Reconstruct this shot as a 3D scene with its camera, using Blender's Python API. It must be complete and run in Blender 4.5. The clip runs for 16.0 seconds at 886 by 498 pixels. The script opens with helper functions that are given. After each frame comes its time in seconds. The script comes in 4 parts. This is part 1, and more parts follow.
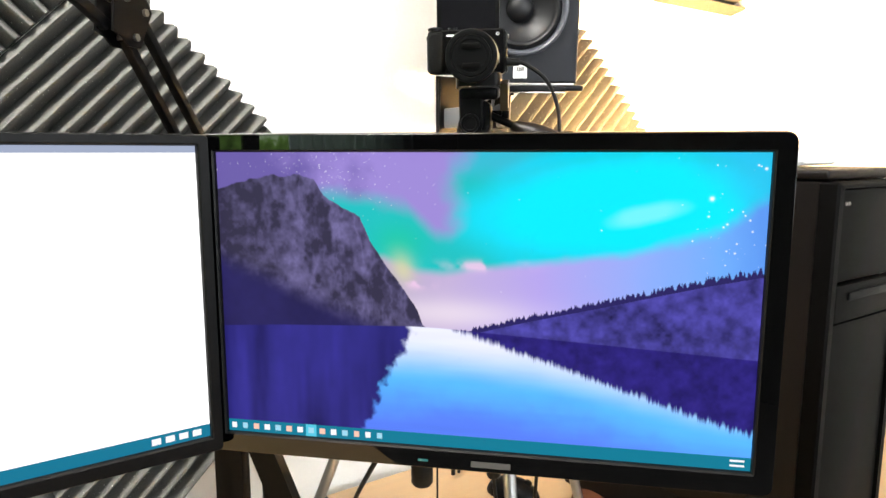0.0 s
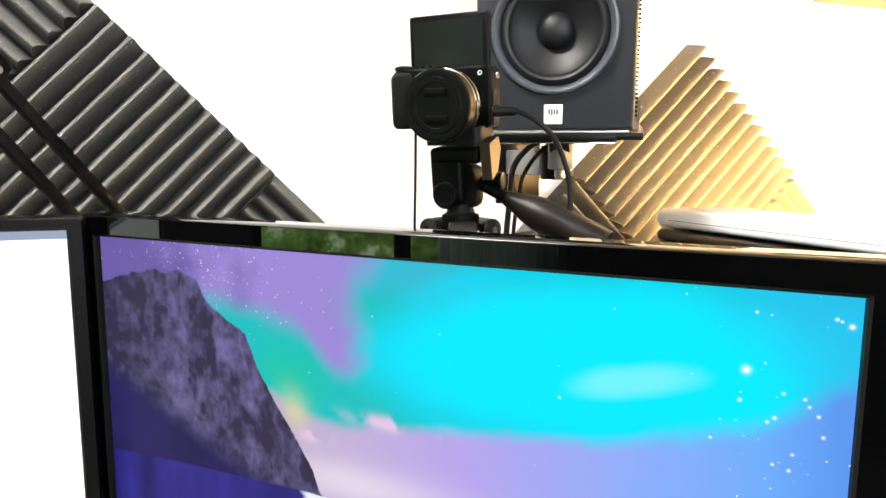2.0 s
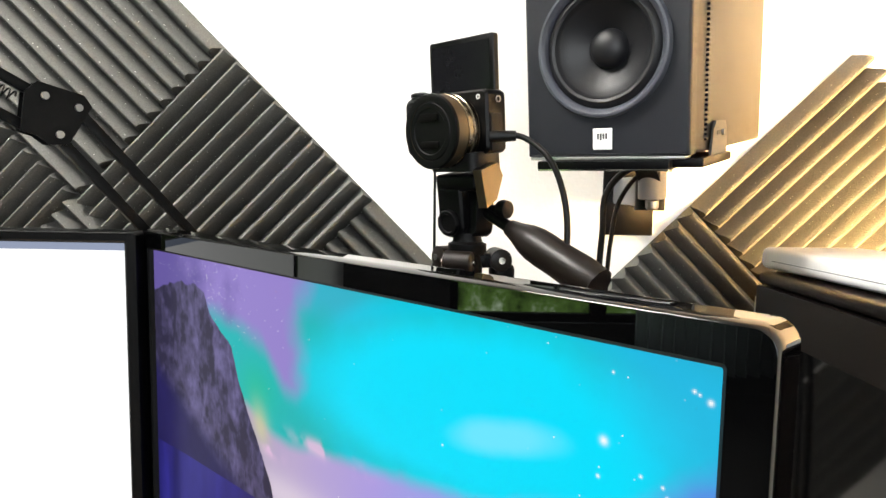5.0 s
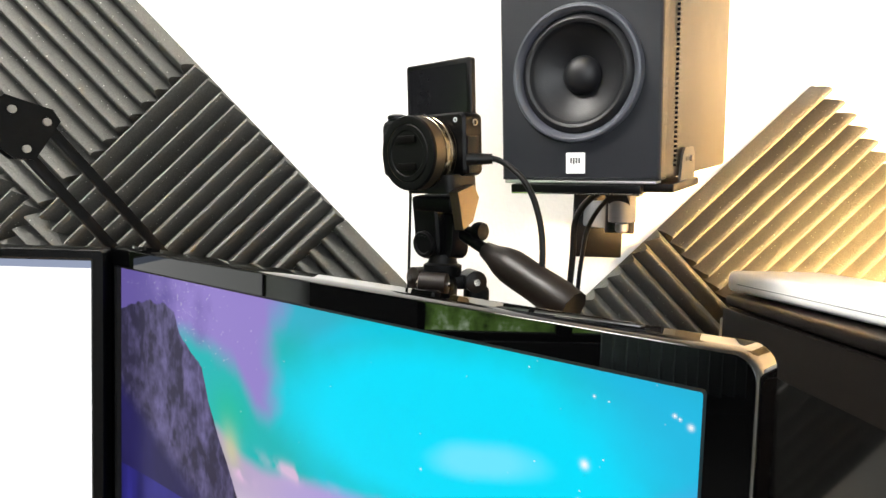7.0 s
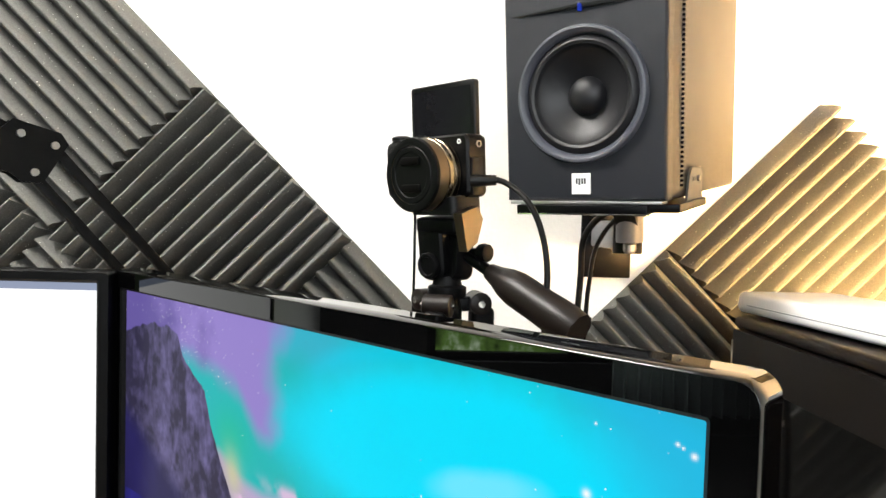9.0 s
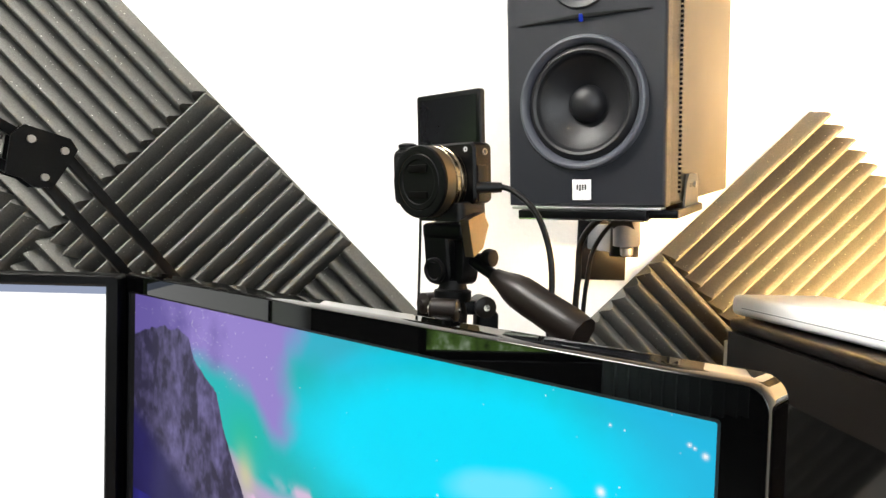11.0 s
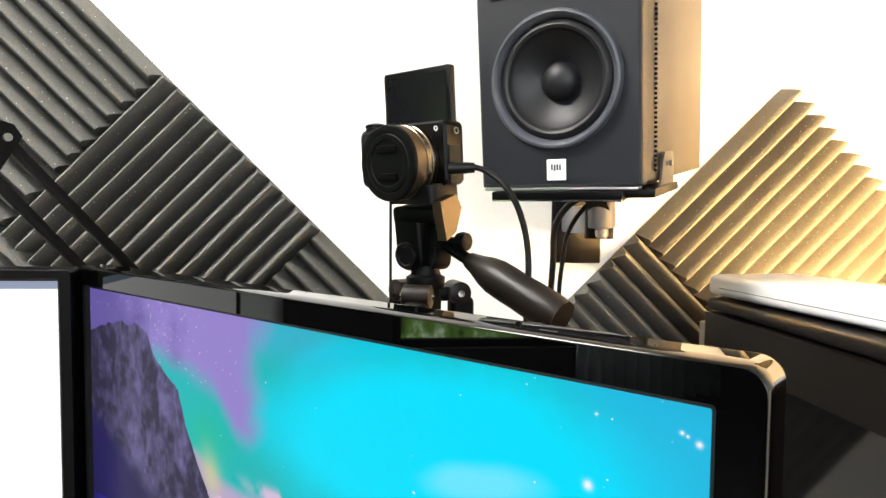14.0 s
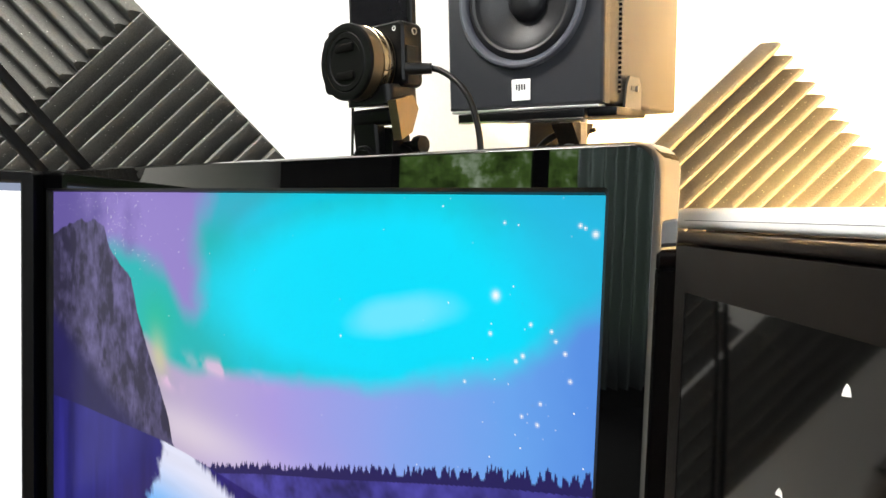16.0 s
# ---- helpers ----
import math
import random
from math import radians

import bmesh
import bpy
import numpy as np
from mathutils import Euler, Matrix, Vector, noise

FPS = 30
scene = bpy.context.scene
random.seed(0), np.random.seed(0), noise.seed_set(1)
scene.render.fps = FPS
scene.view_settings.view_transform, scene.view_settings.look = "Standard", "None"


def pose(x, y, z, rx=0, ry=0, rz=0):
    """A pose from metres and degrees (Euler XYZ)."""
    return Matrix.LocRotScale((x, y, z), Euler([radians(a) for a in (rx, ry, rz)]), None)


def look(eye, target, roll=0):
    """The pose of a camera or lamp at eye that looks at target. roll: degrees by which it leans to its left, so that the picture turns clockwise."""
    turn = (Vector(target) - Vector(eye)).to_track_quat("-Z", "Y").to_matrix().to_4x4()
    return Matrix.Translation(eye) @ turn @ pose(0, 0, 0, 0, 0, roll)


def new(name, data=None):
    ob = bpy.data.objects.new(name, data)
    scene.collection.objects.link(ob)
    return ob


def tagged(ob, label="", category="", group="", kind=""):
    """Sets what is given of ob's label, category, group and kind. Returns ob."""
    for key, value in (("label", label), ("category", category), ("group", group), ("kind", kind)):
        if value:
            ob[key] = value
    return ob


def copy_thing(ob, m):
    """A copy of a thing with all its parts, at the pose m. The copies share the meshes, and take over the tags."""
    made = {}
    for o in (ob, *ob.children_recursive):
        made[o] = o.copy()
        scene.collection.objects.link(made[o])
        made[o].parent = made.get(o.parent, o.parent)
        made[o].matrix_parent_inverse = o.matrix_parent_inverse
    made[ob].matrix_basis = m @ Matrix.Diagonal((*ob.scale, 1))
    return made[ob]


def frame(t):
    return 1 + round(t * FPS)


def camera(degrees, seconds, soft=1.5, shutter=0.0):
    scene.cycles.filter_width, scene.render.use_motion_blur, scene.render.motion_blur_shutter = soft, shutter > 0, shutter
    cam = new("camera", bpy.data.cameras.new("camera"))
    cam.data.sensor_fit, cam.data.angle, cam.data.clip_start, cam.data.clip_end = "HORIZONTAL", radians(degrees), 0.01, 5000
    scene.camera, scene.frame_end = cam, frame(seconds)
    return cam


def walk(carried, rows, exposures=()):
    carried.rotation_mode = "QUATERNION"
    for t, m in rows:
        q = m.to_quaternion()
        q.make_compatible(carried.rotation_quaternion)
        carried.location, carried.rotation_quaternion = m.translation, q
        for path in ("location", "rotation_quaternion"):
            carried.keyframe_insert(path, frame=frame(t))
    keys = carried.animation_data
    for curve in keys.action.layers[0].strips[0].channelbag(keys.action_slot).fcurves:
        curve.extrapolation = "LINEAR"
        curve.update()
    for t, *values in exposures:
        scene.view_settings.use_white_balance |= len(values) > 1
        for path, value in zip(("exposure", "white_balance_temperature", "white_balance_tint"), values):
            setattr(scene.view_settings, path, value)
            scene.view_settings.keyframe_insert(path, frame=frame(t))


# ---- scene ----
cam = camera(67.8, 16.0)
PATH = [
    (0, (0.095, -0.708, 1.237), (-0.258, 1.239, 0.945), -0.0),
    (0.5, (0.127, -0.633, 1.261), (-0.311, 1.301, 1.002), -0.7),
    (1, (0.18, -0.524, 1.288), (-0.509, 1.339, 1.052), 0.8),
    (1.5, (0.206, -0.46, 1.298), (-0.567, 1.367, 1.042), -0.4),
    (2, (0.248, -0.403, 1.307), (-0.62, 1.379, 1.041), 0.3),
    (2.5, (0.318, -0.344, 1.318), (-0.776, 1.309, 1.049), 2.7),
    (3, (0.386, -0.299, 1.318), (-0.959, 1.161, 1.077), 1.5),
    (3.5, (0.422, -0.263, 1.315), (-1.009, 1.119, 1.107), 1.7),
    (6, (0.396, -0.27, 1.308), (-0.999, 1.155, 1.147), 0.4),
    (6.5, (0.402, -0.266, 1.317), (-0.952, 1.2, 1.182), 1.7),
    (7, (0.4, -0.274, 1.311), (-0.949, 1.197, 1.178), 1.8),
    (7.5, (0.403, -0.268, 1.314), (-0.945, 1.206, 1.209), 1.1),
    (8, (0.411, -0.262, 1.312), (-0.923, 1.224, 1.201), 0.3),
    (8.5, (0.412, -0.262, 1.314), (-0.931, 1.217, 1.207), 1.0),
    (9, (0.402, -0.267, 1.313), (-0.975, 1.182, 1.238), 1.6),
    (11.5, (0.399, -0.29, 1.319), (-0.95, 1.185, 1.241), 1.7),
    (12, (0.394, -0.282, 1.318), (-0.961, 1.186, 1.232), 1.6),
    (12.5, (0.392, -0.275, 1.317), (-0.958, 1.198, 1.227), 1.2),
    (13, (0.392, -0.266, 1.312), (-0.944, 1.218, 1.199), 1.4),
    (13.5, (0.385, -0.264, 1.313), (-0.921, 1.245, 1.195), 1.5),
    (14, (0.384, -0.27, 1.314), (-0.904, 1.256, 1.203), 0.6),
    (14.5, (0.392, -0.26, 1.304), (-0.842, 1.31, 1.2), 0.5),
    (15, (0.405, -0.251, 1.282), (-0.782, 1.354, 1.153), 1.0),
    (15.5, (0.416, -0.241, 1.247), (-0.748, 1.377, 1.085), 2.2),
    (16, (0.423, -0.249, 1.227), (-0.87, 1.273, 1.119), 1.8),
]
walk(cam, [(t, look(eye, target, roll)) for t, eye, target, roll in PATH],
     [(0.0, 0.25), (1.5, 0.25), (2.0, 0.2), (2.5, 0.12), (3.0, 0.0), (16.0, 0.0)])

# ---- light and exposure ----
world = bpy.data.worlds.new("sky")
world.use_nodes = True
scene.world = world
sky = world.node_tree.nodes.new("ShaderNodeTexSky")
sky.sky_type, sky.sun_disc = "NISHITA", False
sky.sun_elevation, sky.sun_rotation = radians(40), radians(200)
world.node_tree.links.new(sky.outputs[0], world.node_tree.nodes["Background"].inputs[0])
world.node_tree.nodes["Background"].inputs[1].default_value = 0.1

ROOM = Matrix.Rotation(radians(44.3), 4, "Z")   # room axes: x along the foam wall, y into it
WALL_Y, LEFT_X, RIGHT_X, BACK_Y, CEIL = 0.583, -4.2, 1.345, -3.1, 2.6
DESK = 0.575
FLOOR = DESK - 0.74


def lamp(name, kind, energy, colour, m, size=0.1, size_y=None):
    data = bpy.data.lights.new(name, kind)
    data.energy, data.color = energy, colour
    if kind == "AREA":
        data.shape, data.size, data.size_y = "RECTANGLE", size, size_y or size
    else:
        data.shadow_soft_size = size
    ob = new(name, data)
    ob.matrix_world = m
    return ob


# daylight of the wide window behind the desk's user, the ceiling lamp, and the warm lamp behind the computer
lamp("window_daylight", "AREA", 88.0, (0.93, 0.97, 1.0), ROOM @ look((-0.05, BACK_Y - 0.02, 1.65), (-0.05, 1.0, 1.45)), 2.2, 1.4)
lamp("ceiling_lamp_light", "AREA", 84.0, (1.0, 0.96, 0.90), ROOM @ look((-0.85, -0.15, CEIL - 0.075), (-0.85, -0.149, 0.0)), 0.5, 0.5)
lamp("garden_skylight", "AREA", 750.0, (0.90, 0.96, 1.0), ROOM @ look((LEFT_X - 1.1, -1.4, 3.3), (LEFT_X, -1.4, 1.2)), 2.6, 1.4)
desk_light = lamp("desk_lamp_light", "SPOT", 400.0, (1.0, 0.58, 0.20), ROOM @ look((0.72, 0.00, 1.20), (0.90, 0.583, 1.43)), 0.11)
desk_light.data.spot_size, desk_light.data.spot_blend = radians(134), 0.7


# ---- materials ----
def material(name, colour, rough=0.5, metal=0.0, grain=200.0, vary=0.12, bump=0.0, large=6.0, vary_large=0.08, spec=0.5, coat=0.0, island=False):
    m = bpy.data.materials.new(name)
    m.use_nodes = True
    nt = m.node_tree
    b = nt.nodes["Principled BSDF"]
    co = nt.nodes.new("ShaderNodeTexCoord")
    fine, big = nt.nodes.new("ShaderNodeTexNoise"), nt.nodes.new("ShaderNodeTexNoise")
    fine.inputs["Scale"].default_value, fine.inputs["Detail"].default_value = grain, 3.0
    big.inputs["Scale"].default_value, big.inputs["Detail"].default_value = large, 4.0
    nt.links.new(co.outputs["Object"], fine.inputs["Vector"])
    nt.links.new(co.outputs["Object"], big.inputs["Vector"])
    mul = nt.nodes.new("ShaderNodeMath"); mul.operation = "MULTIPLY_ADD"
    mul.inputs[1].default_value, mul.inputs[2].default_value = vary * 2, 1.0 - vary
    nt.links.new(fine.outputs[0], mul.inputs[0])
    mul2 = nt.nodes.new("ShaderNodeMath"); mul2.operation = "MULTIPLY_ADD"
    mul2.inputs[1].default_value, mul2.inputs[2].default_value = vary_large * 2, 1.0 - vary_large
    nt.links.new(big.outputs[0], mul2.inputs[0])
    both = nt.nodes.new("ShaderNodeMath"); both.operation = "MULTIPLY"
    nt.links.new(mul.outputs[0], both.inputs[0]); nt.links.new(mul2.outputs[0], both.inputs[1])
    sc = nt.nodes.new("ShaderNodeVectorMath"); sc.operation = "SCALE"
    sc.inputs[0].default_value = colour
    nt.links.new(both.outputs[0], sc.inputs["Scale"])
    nt.links.new(sc.outputs[0], b.inputs["Base Color"])
    b.inputs["Metallic"].default_value = metal
    b.inputs["Specular IOR Level"].default_value = spec
    b.inputs["Coat Weight"].default_value = coat
    b.inputs["Coat Roughness"].default_value = 0.04
    ro = nt.nodes.new("ShaderNodeMath"); ro.operation = "MULTIPLY_ADD"; ro.use_clamp = True
    ro.inputs[1].default_value, ro.inputs[2].default_value = 0.25 * rough, rough * 0.88
    nt.links.new(big.outputs[0], ro.inputs[0]); nt.links.new(ro.outputs[0], b.inputs["Roughness"])
    if bump:
        bp = nt.nodes.new("ShaderNodeBump")
        bp.inputs["Strength"].default_value, bp.inputs["Distance"].default_value = bump, 0.002
        nt.links.new(fine.outputs[0], bp.inputs["Height"]); nt.links.new(bp.outputs[0], b.inputs["Normal"])
    return m


def foam_material():
    """Charcoal open-cell foam with bright dust specks."""
    m = material("charcoal_foam", (0.112, 0.111, 0.103), 0.95, 0, 420, 0.5, 1.0, 14, 0.18, 0.12)
    nt = m.node_tree
    b = nt.nodes["Principled BSDF"]
    was = b.inputs["Base Color"].links[0].from_socket
    co = nt.nodes.new("ShaderNodeTexCoord")
    vo = nt.nodes.new("ShaderNodeTexVoronoi"); vo.inputs["Scale"].default_value = 150.0
    nt.links.new(co.outputs["Object"], vo.inputs["Vector"])
    near = nt.nodes.new("ShaderNodeMath"); near.operation = "LESS_THAN"; near.inputs[1].default_value = 0.15
    nt.links.new(vo.outputs["Distance"], near.inputs[0])
    sep = nt.nodes.new("ShaderNodeSeparateColor"); nt.links.new(vo.outputs["Color"], sep.inputs[0])
    few = nt.nodes.new("ShaderNodeMath"); few.operation = "GREATER_THAN"; few.inputs[1].default_value = 0.76
    nt.links.new(sep.outputs[0], few.inputs[0])
    both = nt.nodes.new("ShaderNodeMath"); both.operation = "MULTIPLY"
    nt.links.new(near.outputs[0], both.inputs[0]); nt.links.new(few.outputs[0], both.inputs[1])
    mix = nt.nodes.new("ShaderNodeMix"); mix.data_type = "RGBA"
    nt.links.new(both.outputs[0], mix.inputs[0]); nt.links.new(was, mix.inputs[6])
    mix.inputs[7].default_value = (0.42, 0.42, 0.39, 1)
    nt.links.new(mix.outputs[2], b.inputs["Base Color"])
    info, far, add = nt.nodes.new("ShaderNodeObjectInfo"), nt.nodes.new("ShaderNodeMath"), nt.nodes.new("ShaderNodeVectorMath")
    far.operation, add.operation = "MULTIPLY", "ADD"
    far.inputs[1].default_value = 37.0
    nt.links.new(info.outputs["Random"], far.inputs[0]); nt.links.new(co.outputs["Object"], add.inputs[0]); nt.links.new(far.outputs[0], add.inputs[1])
    for n in nt.nodes:
        if n.bl_idname in ("ShaderNodeTexNoise", "ShaderNodeTexVoronoi"):
            nt.links.new(add.outputs[0], n.inputs["Vector"])
    return m


def glow(name, colour, strength, attribute=None):
    m = bpy.data.materials.new(name)
    m.use_nodes = True
    nt = m.node_tree
    b = nt.nodes["Principled BSDF"]
    b.inputs["Base Color"].default_value, b.inputs["Roughness"].default_value = (0.002, 0.002, 0.002, 1), 0.3
    b.inputs["Specular IOR Level"].default_value = 0.03
    b.inputs["Emission Color"].default_value, b.inputs["Emission Strength"].default_value = (*colour, 1), strength
    if attribute:
        at = nt.nodes.new("ShaderNodeAttribute"); at.attribute_name = attribute
        nt.links.new(at.outputs["Color"], b.inputs["Emission Color"])
    return m


WALL = material("white_wall_paint", (0.82, 0.81, 0.78), 0.75, 0, 160, 0.03, 0.25, 3, 0.03)
FOAM = foam_material()
# near-black put on the out-of-view walls to keep the bezel's reflections dark
DARK_WALL = material("reflection_darkening_wall", (0.024, 0.025, 0.023), 0.8, 0, 160, 0.05, 0.25, 3, 0.06)
GLOSS = material("glossy_black_plastic", (0.0008, 0.0008, 0.0009), 0.014, 0, 300, 0.1, 0, 8, 0.1, 0.48)
BLACK = material("matte_black_plastic", (0.0018, 0.0018, 0.002), 0.42, 0, 700, 0.2, 0.15, 12, 0.15, 0.10)
SATIN = material("satin_black_metal", (0.0016, 0.0016, 0.0018), 0.34, 0, 500, 0.15, 0.08, 10, 0.15, 0.12)
RUBBER = material("black_rubber", (0.004, 0.004, 0.004), 0.42, 0, 500, 0.15, 0.1, 6, 0.08, 0.16)
LEATHER = material("camera_leatherette", (0.005, 0.005, 0.005), 0.55, 0, 1600, 0.3, 0.8, 6, 0.08, 0.1)
BAFFLE = material("textured_dark_baffle", (0.0085, 0.0095, 0.0135), 0.4, 0, 1400, 0.25, 0.35, 10, 0.1, 0.3)
RING = material("grey_trim_ring", (0.055, 0.058, 0.072), 0.34, 0, 600, 0.1, 0.05)
CONE = material("speaker_cone", (0.008, 0.008, 0.0095), 0.46, 0, 600, 0.2, 0.1, 6, 0.08, 0.35)
LIT_CLAMP = material("lamp_lit_clamp_steel", (0.10, 0.10, 0.095), 0.42, 0.5, 700, 0.1, 0.1)
CABINET = material("speaker_cabinet_paint", (0.022, 0.021, 0.020), 0.5, 0, 900, 0.15, 0.3, 10, 0.08)
HANDLE = material("satin_handle_plastic", (0.0075, 0.0052, 0.0042), 0.40, 0, 500, 0.1, 0.03, 10, 0.1, 0.22)
STEM = material("grey_blue_painted_steel", (0.13, 0.135, 0.15), 0.34, 0, 600, 0.1, 0.1)
STEEL = material("brushed_steel", (0.32, 0.31, 0.30), 0.38, 1.0, 500, 0.1, 0.05)
CHROME = material("chrome", (0.75, 0.73, 0.7), 0.12, 1.0, 300, 0.05)
SILVER = material("silver_anodised_tube", (0.5, 0.5, 0.5), 0.35, 0.9, 500, 0.1)
WHITE = material("white_plastic", (0.86, 0.86, 0.85), 0.3, 0, 300, 0.03, 0, 8, 0.04)
PAPER = material("white_label", (0.8, 0.8, 0.78), 0.6, 0, 400, 0.03)
INK = material("dark_grey_print", (0.05, 0.05, 0.05), 0.6)
CASE = material("black_case_steel", (0.0040, 0.0029, 0.0024), 0.42, 0, 1200, 0.2, 0.25, 8, 0.12, 0.16)
FRONT = material("dark_front_plastic", (0.0015, 0.0013, 0.0012), 0.5, 0, 1200, 0.2, 0.2, 8, 0.12, 0.05)
# both metals carry the golden reflection of the warm foam in their colour
LENS = material("warm_reflection_lens_metal", (0.24, 0.20, 0.14), 0.26, 1.0, 900, 0.2, 0.05)
BARREL = material("warm_reflection_satin_metal", (0.11, 0.085, 0.055), 0.30, 0.85, 800, 0.15, 0.05, 10, 0.1, 0.6)
ACRYLIC = material("smoked_acrylic", (0.001, 0.001, 0.001), 0.06, 0, 300, 0.1, 0, 6, 0.1, 0.45)
BLUE = glow("blue_indicator", (0.02, 0.06, 0.6), 0.6)
LEATHER_BROWN = material("brown_leather", (0.16, 0.05, 0.02), 0.5, 0, 300, 0.2, 0.3)
CARPET = material("grey_carpet", (0.035, 0.032, 0.03), 0.95, 0, 500, 0.3, 0.6)
CURTAIN = material("grey_green_curtain", (0.33, 0.38, 0.36), 0.8, 0, 700, 0.1, 0.3)
nt = CURTAIN.node_tree
sheer, veil = nt.nodes.new("ShaderNodeBsdfTranslucent"), nt.nodes.new("ShaderNodeMixShader")
sheer.inputs["Color"].default_value, veil.inputs[0].default_value = (0.62, 0.70, 0.68, 1), 0.55
nt.links.new(nt.nodes["Principled BSDF"].outputs[0], veil.inputs[1]); nt.links.new(sheer.outputs[0], veil.inputs[2])
nt.links.new(veil.outputs[0], nt.nodes["Material Output"].inputs[0])
LCD = material("camera_lcd_glass", (0.006, 0.006, 0.007), 0.12, 0, 200, 0.1, 0, 30, 0.2, 0.16)


def wood_material():
    m = material("light_maple_desk", (0.5, 0.33, 0.17), 0.4, 0, 60, 0.12, 0.1, 4, 0.1)
    nt = m.node_tree
    for n in nt.nodes:
        if n.bl_idname == "ShaderNodeTexNoise":
            mp = nt.nodes.new("ShaderNodeMapping"); mp.inputs["Scale"].default_value = (1, 14, 14)
            src = n.inputs["Vector"].links[0].from_socket
            nt.links.new(src, mp.inputs[0]); nt.links.new(mp.outputs[0], n.inputs["Vector"])
    return m


WOOD = wood_material()


# ---- building blocks ----
def mesh_of(bm, mat, smooth=True, name="mesh"):
    me = bpy.data.meshes.new(name)
    bmesh.ops.recalc_face_normals(bm, faces=bm.faces)
    bm.to_mesh(me)
    bm.free()
    me.materials.append(mat)
    if smooth:
        me.shade_smooth()
        me.set_sharp_from_angle(angle=radians(38))
    return me


def thing(name, label, category, m=None, group="", kind=""):
    ob = new(name)
    ob.empty_display_size = 0.02
    if m is not None:
        ob.matrix_world = m
    return tagged(ob, label, category, group, kind)


def part(name, bm, mat, parent, label=""):
    ob = new(name, mesh_of(bm, mat, name=name))
    ob.parent = parent
    return tagged(ob, label)


def solid(name, bm, mat, label, category, m=None, group="", kind=""):
    ob = new(name, mesh_of(bm, mat, name=name))
    if m is not None:
        ob.matrix_world = m
    return tagged(ob, label, category, group, kind)


def box(x0, x1, y0, y1, z0, z1, bevel=0.0, seg=2, bm=None):
    own = bmesh.new()
    bmesh.ops.create_cube(own, size=1, matrix=Matrix.Translation(((x0 + x1) / 2, (y0 + y1) / 2, (z0 + z1) / 2)) @ Matrix.Diagonal((x1 - x0, y1 - y0, z1 - z0, 1)))
    if bevel:
        bmesh.ops.bevel(own, geom=list(own.edges), offset=bevel, segments=seg, affect="EDGES", profile=0.5)
    return join(bm, own)


def join(bm, own, m=None):
    if m is not None:
        own.transform(m)
    if bm is None:
        return own
    me = bpy.data.meshes.new("tmp")
    own.to_mesh(me); own.free()
    bm.from_mesh(me)
    bpy.data.meshes.remove(me)
    return bm


def tube(points, radius, seg=12, bm=None, cap=True):
    """A round tube along a line of points; radius may be a list."""
    own = bmesh.new()
    pts = [Vector(p) for p in points]
    rad = radius if isinstance(radius, (list, tuple)) else [radius] * len(pts)
    rings, side = [], None
    for i, p in enumerate(pts):
        d = (pts[min(i + 1, len(pts) - 1)] - pts[max(i - 1, 0)]).normalized()
        if side is None:
            side = d.orthogonal().normalized()
        side = (side - d * side.dot(d)).normalized()
        up = d.cross(side)
        rings.append([own.verts.new(p + rad[i] * (side * math.cos(2 * math.pi * k / seg) + up * math.sin(2 * math.pi * k / seg))) for k in range(seg)])
    for a, b in zip(rings, rings[1:]):
        for k in range(seg):
            own.faces.new((a[k], a[(k + 1) % seg], b[(k + 1) % seg], b[k]))
    if cap:
        own.faces.new(rings[0][::-1]); own.faces.new(rings[-1])
    return join(bm, own)


def lathe(profile, m, seg=48, bm=None):
    """Turns (radius, height) pairs round the local z axis and moves the result by m."""
    own = bmesh.new()
    rings = []
    for r, h in profile:
        rings.append([own.verts.new((0, 0, h))] if r < 1e-6 else [own.verts.new((r * math.cos(2 * math.pi * k / seg), r * math.sin(2 * math.pi * k / seg), h)) for k in range(seg)])
    for a, b in zip(rings, rings[1:]):
        for k in range(seg):
            q = (k + 1) % seg
            if len(a) == 1 and len(b) == 1:
                continue
            if len(a) == 1:
                own.faces.new((a[0], b[q], b[k]))
            elif len(b) == 1:
                own.faces.new((a[k], a[q], b[0]))
            else:
                own.faces.new((a[k], a[q], b[q], b[k]))
    return join(bm, own, m)


def rounded(x0, x1, z0, z1, r, n=6):
    """A rounded rectangle as (x, z) points."""
    out = []
    for cx, cz, a in ((x1 - r, z1 - r, 0), (x0 + r, z1 - r, 90), (x0 + r, z0 + r, 180), (x1 - r, z0 + r, 270)):
        for k in range(n + 1):
            t = radians(a + 90 * k / n)
            out.append((cx + r * math.cos(t), cz + r * math.sin(t)))
    return out


def loft(loops, ends=(False, False), bm=None):
    """Skins loops of (x, y, z) points of equal length."""
    own = bmesh.new()
    rings = [[own.verts.new(p) for p in loop] for loop in loops]
    for a, b in zip(rings, rings[1:]):
        for k in range(len(a)):
            q = (k + 1) % len(a)
            own.faces.new((a[k], a[q], b[q], b[k]))
    if ends[0]:
        own.faces.new(rings[0][::-1])
    if ends[1]:
        own.faces.new(rings[-1])
    return join(bm, own)


def ring_at(x0, x1, z0, z1, r, y, n=6):
    return [(x, y, z) for x, z in rounded(x0, x1, z0, z1, r, n)]


